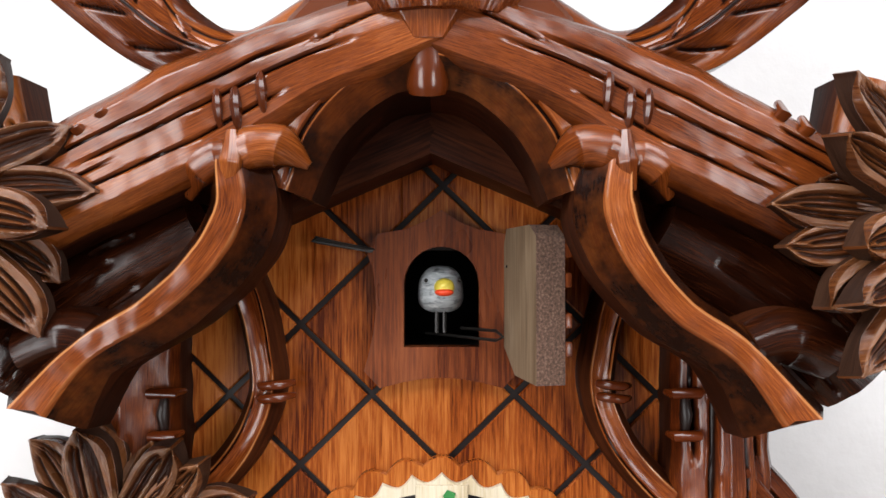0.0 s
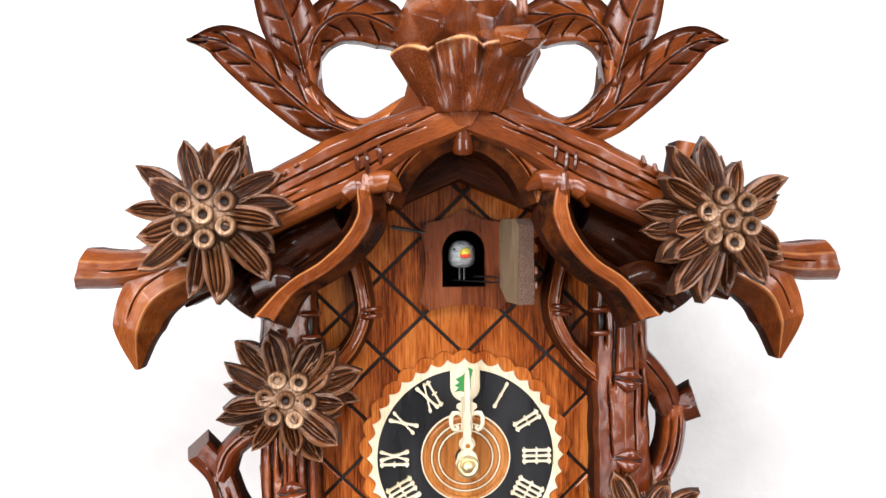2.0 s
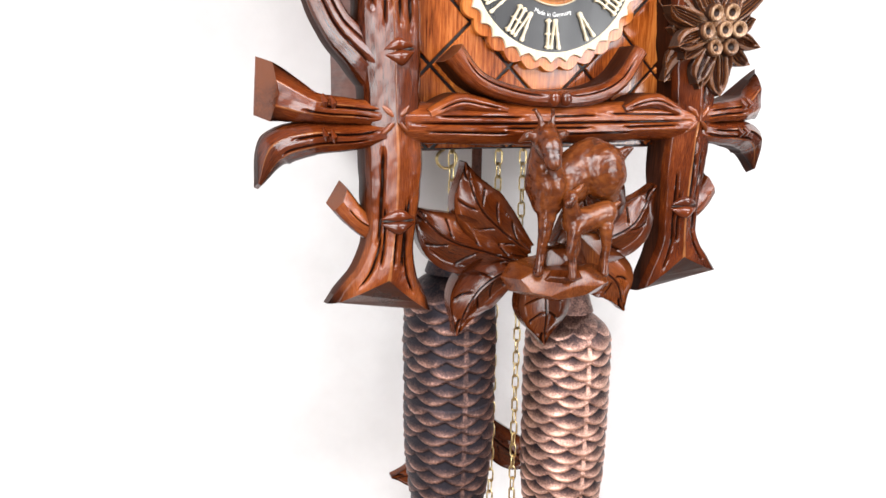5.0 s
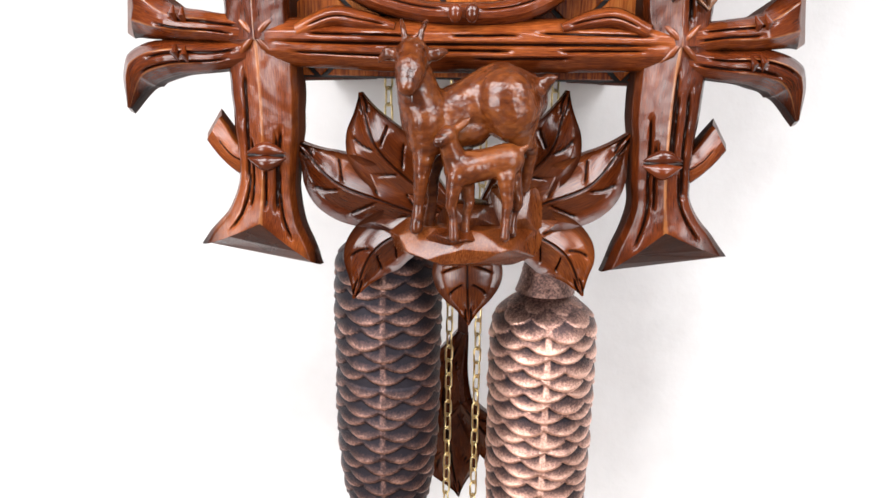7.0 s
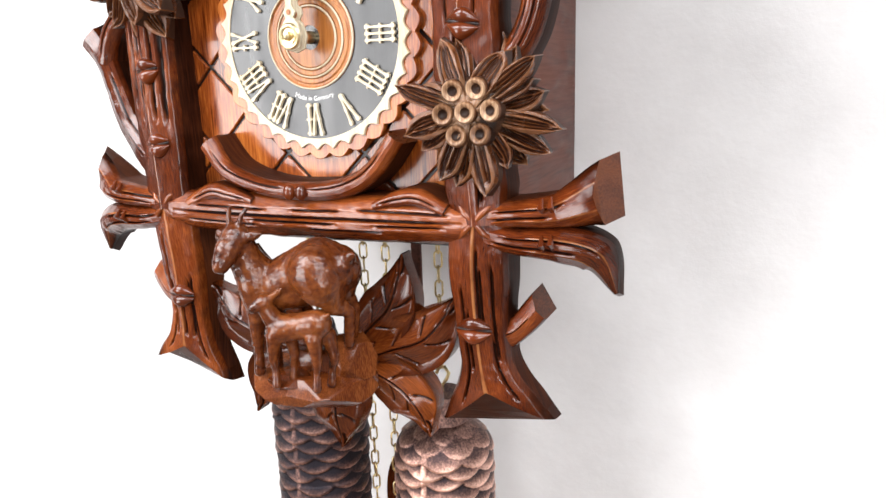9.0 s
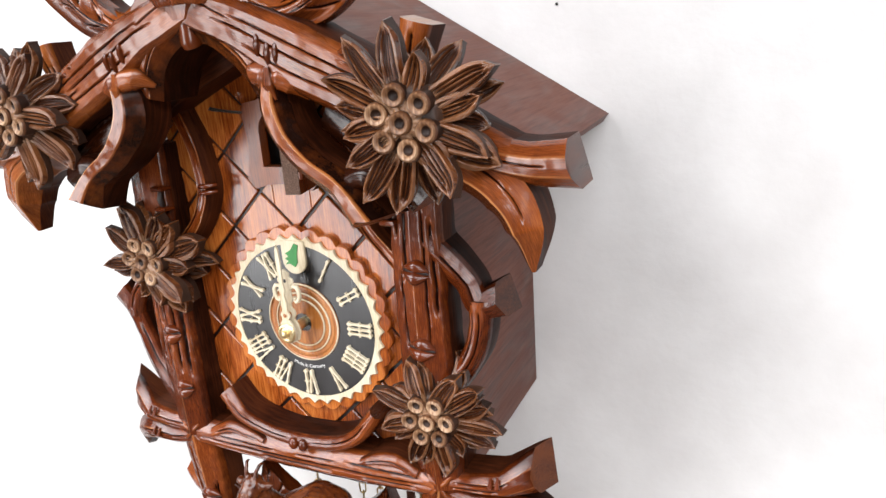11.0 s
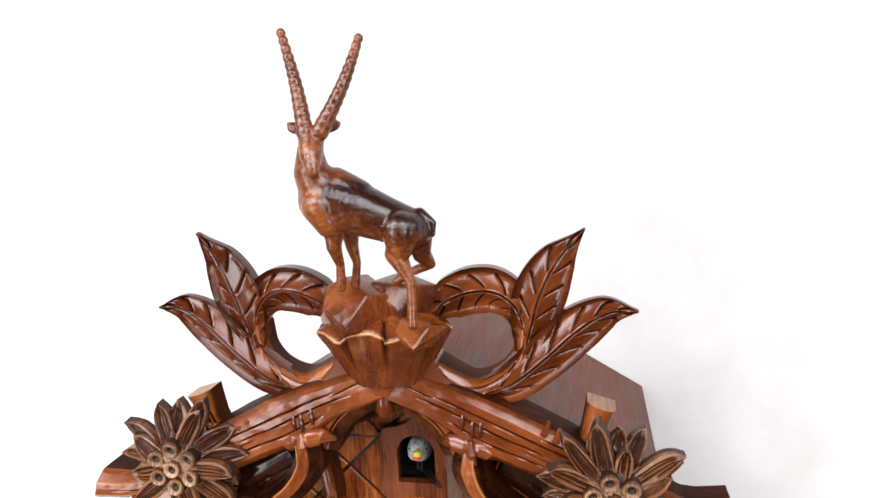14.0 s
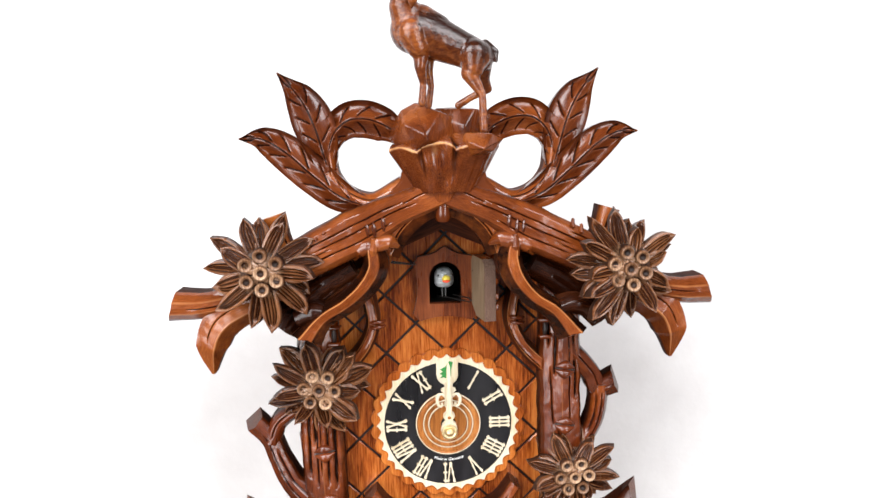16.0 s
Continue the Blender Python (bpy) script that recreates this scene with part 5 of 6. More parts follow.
            tube(bm, [V(x + 0.0006, 0.2240, z - 0.0036), V(x, 0.2200, z), V(x - 0.0006, 0.2240, z + 0.0036)], [0.0006, 0.0018, 0.0006], 8)
            part("peg", bm, M_TRUNK, ar, "", 60)

bar = bough("crossbar", [(-0.092, -0.0885), (-0.03, -0.089), (0.03, -0.0885), (0.090, -0.0880)], [0.0105, 0.0120, 0.0120, 0.0105], [0.2205, 0.2195, 0.2195, 0.2205], 0.2465, "horizontal carved branch with long chisel cuts",
            [(0.02, 0.0, 0.98, 0.02, 0.0013, 0.0020), (0.1, 0.35, 0.36, 0.3, 0.0010, 0.0014), (0.45, 0.32, 0.62, 0.34, 0.0010, 0.0014), (0.66, 0.42, 0.95, 0.38, 0.0011, 0.0015), (0.06, -0.4, 0.33, -0.42, 0.0011, 0.0015), (0.3, -0.2, 0.6, -0.22, 0.0012, 0.0015), (0.5, -0.5, 0.75, -0.48, 0.0010, 0.0014), (0.72, -0.22, 0.93, -0.2, 0.0011, 0.0014)],
            n=180, m=47, drop=0.008, seed=81, wobble=0.06)
bow = bough("bowed_branch", [(-0.0635, -0.0520), (-0.0500, -0.0660), (-0.0280, -0.0735), (-0.004, -0.0755), (0.020, -0.0735), (0.038, -0.0650), (0.0515, -0.0480)], [0.0068, 0.0052, 0.0048, 0.0050, 0.0052, 0.0050, 0.0050], [0.2215, 0.220, 0.2195, 0.219, 0.2195, 0.220, 0.2225], 0.243,
            "bowed branch under the dial with a cut end", [(0.05, 0.3, 0.45, 0.35, 0.0008, 0.001), (0.55, 0.3, 0.95, 0.35, 0.0008, 0.001)], n=100, m=21, drop=0.006, seed=83, wobble=0.05)
for k in (-1, 1):
    bm = bmesh.new()
    blob(bm, V(-0.0035 + k * 0.0036, 0.2185, -0.0755), (0.0032, 0.0028, 0.0042))
    part("bud", bm, M_TRUNK, bow, "small carved bud", 60)
bough("bow_twig", [(-0.078, -0.084), (-0.062, -0.0775), (-0.048, -0.0790), (-0.034, -0.0815)], [0.0035, 0.0048, 0.0042, 0.002], 0.220, 0.243, "short twig on the crossbar", [(0.1, 0, 0.9, 0, 0.0008, 0.001)], n=40, m=15, drop=0.005, seed=85)
bough("bow_twig", [(0.078, -0.082), (0.064, -0.0765), (0.052, -0.0775), (0.040, -0.0810)], [0.0035, 0.0048, 0.0042, 0.002], 0.220, 0.243, "short twig on the crossbar", [(0.1, 0, 0.9, 0, 0.0008, 0.001)], n=40, m=15, drop=0.005, seed=86)

# inner branches beside the panel
for s in (-1, 1):
    ib = bough("inner_branch", mirror([(0.066, 0.130), (0.0585, 0.114), (0.0545, 0.098), (0.0535, 0.084), (0.0595, 0.0685), (0.070, 0.0555), (0.083, 0.0445)], s), [0.0062, 0.0060, 0.0056, 0.0056, 0.0058, 0.0060, 0.0065], [0.231, 0.230, 0.229, 0.2285, 0.2285, 0.228, 0.2255], 0.2435,
               "slim curved branch framing the panel", [(0.05, 0.45, 0.42, 0.45, 0.0006, 0.001), (0.5, -0.45, 0.95, -0.4, 0.0006, 0.001)], crest=0.5333, n=100, m=41, drop=0.0065, profile=trough, seed=90 + s, wobble=0.06)
    for z in (0.0835, 0.0875):
        bm = bmesh.new()
        tube(bm, [V(s * 0.0475, 0.2325, z), V(s * 0.0510, 0.2275, z), V(s * 0.0560, 0.2275, z - 0.0005), V(s * 0.0595, 0.2325, z - 0.001)], [0.001, 0.0016, 0.0016, 0.001], 8)
        part("band", bm, M_TRUNK, ib, "", 60)

# side hooks
bough("hook_branch", [(-0.099, -0.066), (-0.112, -0.053), (-0.1245, -0.040), (-0.1335, -0.022), (-0.1400, -0.004), (-0.1510, 0.0085)], [0.0125, 0.0105, 0.0086, 0.0078, 0.0072, 0.0080], [0.222, 0.223, 0.226, 0.228, 0.228, 0.229], 0.2465, "branch growing from the trunk with a cut end", [(0.1, 0.2, 0.9, 0.1, 0.0009, 0.0012), (0.2, -0.4, 0.7, -0.4, 0.0009, 0.001)], n=90, m=29, drop=0.0065, profile=keel, seed=95, wobble=0.06, hollow=0.2, rake=0.005)
bough("hook_twig", [(-0.1385, -0.007), (-0.1330, 0.008), (-0.1210, 0.0185), (-0.1040, 0.0260)], [0.0064, 0.0066, 0.0068, 0.0070], [0.228, 0.228, 0.226, 0.225], 0.2465, "bent twig back to the trunk", [(0.1, 0.1, 0.9, 0.1, 0.0009, 0.0012)], n=60, m=19, drop=0.006, seed=96, wobble=0.05)
bough("hook_twig", [(-0.112, 0.000), (-0.1105, -0.018), (-0.1090, -0.034), (-0.1120, -0.046)], [0.005, 0.0048, 0.0044, 0.004], 0.229, 0.2465, "straight inner twig", [(0.1, 0.1, 0.9, 0.1, 0.0009, 0.0012)], n=40, m=15, drop=0.005, seed=97, wobble=0.05)
bough("hook_branch", [(0.093, 0.062), (0.1040, 0.0500), (0.1135, 0.0385), (0.1195, 0.0265), (0.1325, 0.0305)], [0.0080, 0.0080, 0.0076, 0.0074, 0.0098], [0.224, 0.226, 0.228, 0.228, 0.229], 0.2465, "branch growing from the trunk with a cut end", [(0.1, 0.2, 0.9, 0.1, 0.0009, 0.0012)], n=80, m=29, drop=0.0065, profile=keel, seed=98, wobble=0.06, hollow=0.2, rake=0.004)
bough("hook_twig", [(0.1200, 0.0300), (0.1195, 0.0130), (0.1150, -0.0030), (0.1040, -0.0200)], [0.0072, 0.0068, 0.0068, 0.0072], [0.228, 0.228, 0.227, 0.226], 0.2465, "bent twig back to the trunk", [(0.1, 0.1, 0.9, 0.1, 0.0009, 0.0012), (0.1, -0.5, 0.8, -0.5, 0.0009, 0.0012)], n=60, m=19, drop=0.006, seed=99, wobble=0.05)

# ---------------------------------------------------------------- edelweiss flowers
def petal_bm(length, width, seed, lift):
    """A blunt pointed petal along +z from the flower's middle, cut by long V strokes."""
    rnd = random.Random(seed * 17)
    bend, fold, hump = rnd.uniform(-0.10, 0.12), rnd.uniform(0.0, 0.5), rnd.uniform(0.25, 0.55)
    cross = lambda j: hump * j * j + fold * (0.6 - abs(j)) * (abs(j) < 0.6) + (0.6 if abs(j) > 0.93 else 0)
    cuts = []
    count = rnd.choice((4, 4, 5))
    for i in range(count):
        j0 = -0.78 + 1.56 * (i + rnd.uniform(0.3, 0.7)) / count
        cuts.append((rnd.uniform(0.10, 0.34), j0, rnd.uniform(0.78, 0.97), j0 * rnd.uniform(0.55, 0.9), rnd.uniform(0.0009, 0.0014), rnd.uniform(0.0014, 0.0022)))
    bm = sweep([(0.0, 0.004), (length * bend * 0.1, length * 0.4), (length * bend * 0.5, length * 0.75), (length * bend * 1.2, length)],
               lambda s: width * (0.60 + 0.55 * math.sin(min(1, s * 1.25) * math.pi * 0.55)) * (1 if s < 0.5 else max(0.03, 1 - ((s - 0.5) / 0.5) ** 2.1)),
               [WALL_Y - 0.0035, WALL_Y - 0.0020, WALL_Y + lift * 0.4, WALL_Y + lift], [WALL_Y + 0.0055, WALL_Y + 0.0065, WALL_Y + 0.0075 + lift * 0.4, WALL_Y + 0.0065 + lift], 0.0042, cross,
               cuts, 40, 57, 0.00032, seed=seed, wobble=0.12, tone=lambda s, j: -0.25 + (0.5 if abs(j) > 0.95 else 0))
    return bm


PETALM = [M_PETAL, M_CUT, M_PETAL, M_CUT]
PETALS = []
for i in range(10):
    b = petal_bm(0.0352, 0.0050 + 0.0007 * (i % 3), i + 1, (0.002, 0.0055, 0.003, 0.0075, 0.0005, 0.004, 0.0065, 0.001, 0.0045, 0.003)[i])
    me = bpy.data.meshes.new("petal")
    b.normal_update()
    b.to_mesh(me)
    b.free()
    for m in PETALM:
        me.materials.append(m)
    me.shade_smooth()
    me.set_sharp_from_angle(angle=radians(45))
    PETALS.append(me)
_bm = bmesh.new()
lathe(_bm, [(0.0050, 0.004), (0.0053, -0.0010), (0.0051, -0.0028), (0.0043, -0.0038), (0.0034, -0.0036), (0.0024, -0.0022), (0.0016, -0.0008), (0.0002, -0.0004)], (0, 0, 0), "y", 20)
BUTTON = bpy.data.meshes.new("button")
_bm.to_mesh(BUTTON)
_bm.free()
BUTTON.materials.append(M_TAN)
BUTTON.materials.append(M_CUT)
BUTTON.materials.append(M_RIM)
for _p in BUTTON.polygons:
    _c = _p.center
    _p.material_index = 1 if math.hypot(_c.x, _c.z) < 0.0021 or _c.y > -0.0012 and math.hypot(_c.x, _c.z) > 0.0046 else 2 if _c.y < -0.0026 else 0
BUTTON.shade_smooth()
BUTTON.set_sharp_from_angle(angle=radians(50))


def flower(u, v, d, size, seed, tilt=(0, 0), count=15, spin=0.0):
    rnd = random.Random(seed)
    f = new("edelweiss")
    f.parent = clock
    f.matrix_basis = Matrix.Translation(V(u, d, v)) @ pose(0, 0, 0, tilt[0], 0, tilt[1])
    tagged(f, "matte brown carved edelweiss flower with seven ringed buds")
    for layer, (k, lo, hi, depth) in enumerate(((count, 0.86, 1.08, 0.0066), (count - 4, 0.68, 0.95, 0.0035))):
        for i in range(k):
            a = 360 * (i + 0.5 * layer + rnd.uniform(-0.2, 0.2)) / k + spin
            p = new("petal", PETALS[rnd.randrange(10)])
            p.parent = f
            q = size * rnd.uniform(lo, hi)
            p.matrix_basis = pose(0, depth + rnd.uniform(-0.0008, 0.0008), 0, rnd.uniform(-20, 14), a, rnd.uniform(-14, 14)) @ Matrix.Diagonal((size * rnd.uniform(0.72, 1.05), size, q, 1))
    bm = bmesh.new()
    lathe(bm, [(0.0150 * size, 0.0105), (0.0145 * size, 0.0050), (0.0115 * size, 0.0025), (0.0003, 0.0015)], (0, 0, 0), "y", 24)
    part("flower_heart", bm, M_HEART, f, "", 60)
    for i in range(7):
        r = 0.0 if i == 0 else 0.0112 * size ** 0.4
        a = radians(60 * i + 20 + seed * 11)
        b = new("button", BUTTON)
        b.parent = f
        b.matrix_basis = pose(r * math.cos(a), 0.0 + (0.0012 if i else 0), r * math.sin(a), 10 * math.sin(a) if i else 0, 0, -10 * math.cos(a) if i else 0) @ Matrix.Diagonal((0.92 * size ** 0.3,) * 3 + (1,))
    return f


flower(-0.1260, 0.1390, 0.1655, 1.12, 1, (0, 0), 13)
flower(0.1205, 0.1345, 0.1630, 1.12, 2, (0, 4), 16, 8)
flower(-0.0975, 0.0415, 0.2115, 1.14, 3, (0, 0), 16, 4)
flower(0.0950, -0.0360, 0.2105, 1.05, 4, (0, 0), 16, 11)

# ---------------------------------------------------------------- lower leaves, shelf
for i, (pts, half, label) in enumerate([
        ([(-0.010, -0.165), (-0.030, -0.150), (-0.045, -0.134), (-0.0520, -0.1105)], [0.005, 0.0135, 0.0145, 0.0008], "upright"),
        ([(-0.012, -0.172), (-0.040, -0.1625), (-0.064, -0.1530), (-0.0835, -0.1340)], [0.005, 0.0145, 0.0155, 0.0008], "spreading"),
        ([(0.010, -0.165), (0.026, -0.150), (0.040, -0.134), (0.0465, -0.1080)], [0.005, 0.0135, 0.0145, 0.0008], "upright"),
        ([(0.014, -0.172), (0.036, -0.1620), (0.060, -0.1510), (0.0775, -0.1270)], [0.005, 0.0145, 0.0155, 0.0008], "spreading"),
        ([(-0.012, -0.173), (-0.032, -0.1780), (-0.047, -0.1895), (-0.0560, -0.2125)], [0.006, 0.0135, 0.0140, 0.0008], "drooping"),
        ([(0.014, -0.173), (0.034, -0.1775), (0.050, -0.1880), (0.0590, -0.2080)], [0.006, 0.0140, 0.0145, 0.0008], "drooping"),
        ([(0.000, -0.174), (0.001, -0.1905), (0.0015, -0.2050), (0.0025, -0.2250)], [0.008, 0.0165, 0.0155, 0.0008], "hanging")]):
    leaf("low_leaf", pts, half, [0.234, 0.233, 0.232, 0.236], 0.2455, label + " carved leaf under the crossbar", 4, 0.0055, 90, 57, 100 + i)
bm = bmesh.new()
boulder(bm, V(0.0008, 0.2190, -0.1760), (0.0350, 0.0250, 0.0125), 21, 26, 0.0005, 0.66)
part("shelf_rock", bm, M_SHELF, clock, "chiselled rock shelf for the carved animals", 15)
for c, r, sd in (((0.0212, 0.2235, -0.1640), (0.0118, 0.0130, 0.0160), 23), ((0.0020, 0.2190, -0.1660), (0.0150, 0.0090, 0.0095), 27), ((-0.004, 0.206, -0.1720), (0.0120, 0.0100, 0.0050), 25)):
    bm = bmesh.new()
    boulder(bm, V(*c), r, sd, 14, 0.0005, 0.8)
    part("boulder", bm, M_SHELF, clock, "higher stone on the rock shelf", 15)


# ---------------------------------------------------------------- carved animals
TUFTS = bpy.data.textures.new("carved_tufts", "CLOUDS")
TUFTS.noise_scale, TUFTS.noise_depth, TUFTS.noise_type = 0.0030, 2, "HARD_NOISE"


def figure(name, bm, mat, label, voxel, tuft=0.0006, rounds=5):
    ob = part(name, bm, mat, clock, label, 0)
    r = ob.modifiers.new("remesh", "REMESH")
    r.mode, r.voxel_size, r.use_smooth_shade = "VOXEL", voxel, True
    q = ob.modifiers.new("smooth", "SMOOTH")
    q.factor, q.iterations = 0.5, rounds
    w = ob.modifiers.new("carving", "DISPLACE")
    w.texture, w.texture_coords, w.strength, w.mid_level = TUFTS, "LOCAL", tuft, 0.5
    return ob


def limb(bm, pts, radii):
    for a, b, ra, rb in zip(pts, pts[1:], radii, radii[1:]):
        capsule(bm, V(*a), V(*b), ra, rb, max(4, int((V(*a) - V(*b)).length / 0.0016)))


# ibex on the crown: (across, depth, height)
bm = bmesh.new()
limb(bm, [(-0.0215, 0.166, 0.2925), (-0.006, 0.167, 0.2870), (0.0080, 0.1685, 0.2812), (0.0205, 0.170, 0.2760)], [0.0150, 0.0136, 0.0116, 0.0104])
limb(bm, [(-0.0170, 0.166, 0.2980), (-0.0060, 0.167, 0.2930)], [0.0108, 0.0096])
limb(bm, [(-0.0225, 0.1590, 0.2900), (-0.0190, 0.1590, 0.2810)], [0.0100, 0.0072])
limb(bm, [(0.0165, 0.1625, 0.2770), (0.0160, 0.1620, 0.2680)], [0.0096, 0.0070])
limb(bm, [(-0.0225, 0.165, 0.2960), (-0.0275, 0.163, 0.3060), (-0.0268, 0.161, 0.3180)], [0.0125, 0.0092, 0.0064])
limb(bm, [(-0.0250, 0.159, 0.3225), (-0.0238, 0.154, 0.3155), (-0.0218, 0.1495, 0.3085)], [0.0066, 0.0058, 0.0034])
limb(bm, [(-0.0222, 0.1495, 0.3065), (-0.0224, 0.151, 0.3040)], [0.0022, 0.0010])
limb(bm, [(-0.0300, 0.161, 0.3260), (-0.0352, 0.162, 0.3290), (-0.0378, 0.163, 0.3310)], [0.0020, 0.0030, 0.0010])
limb(bm, [(-0.0195, 0.161, 0.3260), (-0.0140, 0.163, 0.3295), (-0.0118, 0.165, 0.3300)], [0.0020, 0.0030, 0.0010])
for tip, base in (((-0.0402, 0.165, 0.3750), (-0.0275, 0.158, 0.3265)), ((-0.0010, 0.166, 0.3702), (-0.0198, 0.158, 0.3265))):
    a, b = Vector(base), Vector(tip)
    for i in range(25):
        f = i / 24
        p = a.lerp(b, f) + Vector((0.0016 * math.sin(f * math.pi) * (1 if tip[0] < -0.02 else 1.3), 0.004 * f * f, 0))
        blob(bm, V(*p), (0.0034 - 0.0015 * f) * (1.4 if i % 2 == 0 else 0.7), 10, 7)
limb(bm, [(-0.0165, 0.1605, 0.2830), (-0.0178, 0.1600, 0.2695), (-0.0160, 0.1630, 0.2590), (-0.0170, 0.1650, 0.2470)], [0.0066, 0.0040, 0.0024, 0.0028])
limb(bm, [(-0.0130, 0.1725, 0.2800), (-0.0125, 0.1730, 0.2670), (-0.0105, 0.1735, 0.2580), (-0.0125, 0.1745, 0.2460)], [0.0058, 0.0036, 0.0023, 0.0027])
limb(bm, [(0.0195, 0.1640, 0.2765), (0.0135, 0.1620, 0.2650), (0.0215, 0.1595, 0.2510), (0.0218, 0.1570, 0.2295)], [0.0090, 0.0056, 0.0026, 0.0029])
limb(bm, [(0.0225, 0.1750, 0.2740), (0.0235, 0.1765, 0.2620), (0.0275, 0.1790, 0.2560), (0.0165, 0.1820, 0.2510), (0.0080, 0.1830, 0.2460)], [0.0082, 0.0050, 0.0030, 0.0025, 0.0027])
limb(bm, [(0.0250, 0.1700, 0.2835), (0.0315, 0.1690, 0.2790), (0.0318, 0.1685, 0.2730)], [0.0036, 0.0024, 0.0013])
figure("ibex", bm, M_IBEX, "carved brown ibex with long ridged horns standing on the rock", 0.0006, 0.0002, 8)

# doe
bm = bmesh.new()
limb(bm, [(-0.0125, 0.207, -0.1215), (0.0000, 0.209, -0.1150), (0.0130, 0.211, -0.1095), (0.0225, 0.213, -0.1115)], [0.0122, 0.0122, 0.0138, 0.0122])
limb(bm, [(-0.0160, 0.205, -0.1240), (0.0000, 0.209, -0.1230)], [0.0115, 0.0105])
limb(bm, [(-0.0180, 0.204, -0.1205), (-0.0220, 0.200, -0.1090), (-0.0238, 0.197, -0.0985)], [0.0118, 0.0092, 0.0070])
limb(bm, [(-0.0180, 0.202, -0.1290), (-0.0185, 0.200, -0.1200)], [0.0090, 0.0095])
limb(bm, [(-0.0240, 0.1955, -0.0945), (-0.0246, 0.1890, -0.1000), (-0.0252, 0.1835, -0.1068)], [0.0074, 0.0066, 0.0044])
for s in (-1, 1):
    limb(bm, [(-0.0240 + s * 0.0055, 0.1955, -0.0945), (-0.0240 + s * 0.0100, 0.196, -0.0935), (-0.0240 + s * 0.0140, 0.197, -0.0945 + s * 0.002)], [0.0028, 0.0030, 0.0012])
    limb(bm, [(-0.0240 + s * 0.0026, 0.1940, -0.0895), (-0.0240 + s * 0.0038, 0.1955, -0.0845), (-0.0238 + s * 0.0052, 0.1985, -0.0805), (-0.0236 + s * 0.0056, 0.2015, -0.0812)], [0.0019, 0.0016, 0.0013, 0.0008])
limb(bm, [(-0.0185, 0.200, -0.1290), (-0.0200, 0.1995, -0.1460), (-0.0212, 0.2010, -0.1570), (-0.0222, 0.2015, -0.1680)], [0.0064, 0.0038, 0.0027, 0.0033])
limb(bm, [(-0.0120, 0.209, -0.1290), (-0.0160, 0.2085, -0.1460), (-0.0155, 0.2090, -0.1570), (-0.0170, 0.2100, -0.1680)], [0.0060, 0.0036, 0.0026, 0.0032])
limb(bm, [(0.0150, 0.2060, -0.1120), (0.0175, 0.2060, -0.1160), (0.0200, 0.2065, -0.1200)], [0.0145, 0.0138, 0.0105])
limb(bm, [(0.0205, 0.2060, -0.1190), (0.0225, 0.2070, -0.1280), (0.0285, 0.2125, -0.1330), (0.0255, 0.2150, -0.1510)], [0.0100, 0.0062, 0.0032, 0.0032])
limb(bm, [(0.0245, 0.217, -0.1140), (0.0215, 0.2190, -0.1260), (0.0260, 0.2220, -0.1350), (0.0225, 0.2235, -0.1510)], [0.0085, 0.0055, 0.0029, 0.0029])
limb(bm, [(0.0300, 0.2100, -0.1070), (0.0335, 0.2080, -0.1035), (0.0365, 0.2065, -0.1020)], [0.0042, 0.0030, 0.0012])
figure("doe", bm, M_FIGURE, "carved brown chamois doe standing on the rock shelf", 0.0008)
# kid
bm = bmesh.new()
limb(bm, [(-0.0030, 0.1975, -0.1410), (0.0080, 0.1995, -0.1390), (0.0170, 0.2005, -0.1370)], [0.0076, 0.0070, 0.0074])
limb(bm, [(-0.0055, 0.1965, -0.1375), (-0.0085, 0.1940, -0.1300)], [0.0056, 0.0044])
limb(bm, [(-0.0088, 0.1935, -0.1265), (-0.0125, 0.1890, -0.1290)], [0.0045, 0.0026])
limb(bm, [(-0.0060, 0.1950, -0.1245), (-0.0020, 0.1955, -0.1215), (0.0005, 0.1960, -0.1195)], [0.0019, 0.0018, 0.0008])
limb(bm, [(-0.0110, 0.1965, -0.1240), (-0.0140, 0.1980, -0.1210)], [0.0018, 0.0008])
for x, y, k in ((-0.005, 0.1940, -0.002), (-0.001, 0.2015, 0.002), (0.0165, 0.1970, 0.001), (0.0195, 0.2050, 0.003)):
    limb(bm, [(x, y, -0.1440), (x + k, y, -0.1560), (x + k * 0.4, y, -0.1620), (x + k * 0.2, y - 0.0005, -0.1700)], [0.0044, 0.0027, 0.0020, 0.0026])
limb(bm, [(0.0205, 0.2000, -0.1340), (0.0250, 0.1985, -0.1310)], [0.0026, 0.0012])
figure("kid", bm, M_FIGURE, "small carved brown kid beside the doe on the rock shelf", 0.0007, 0.0004)

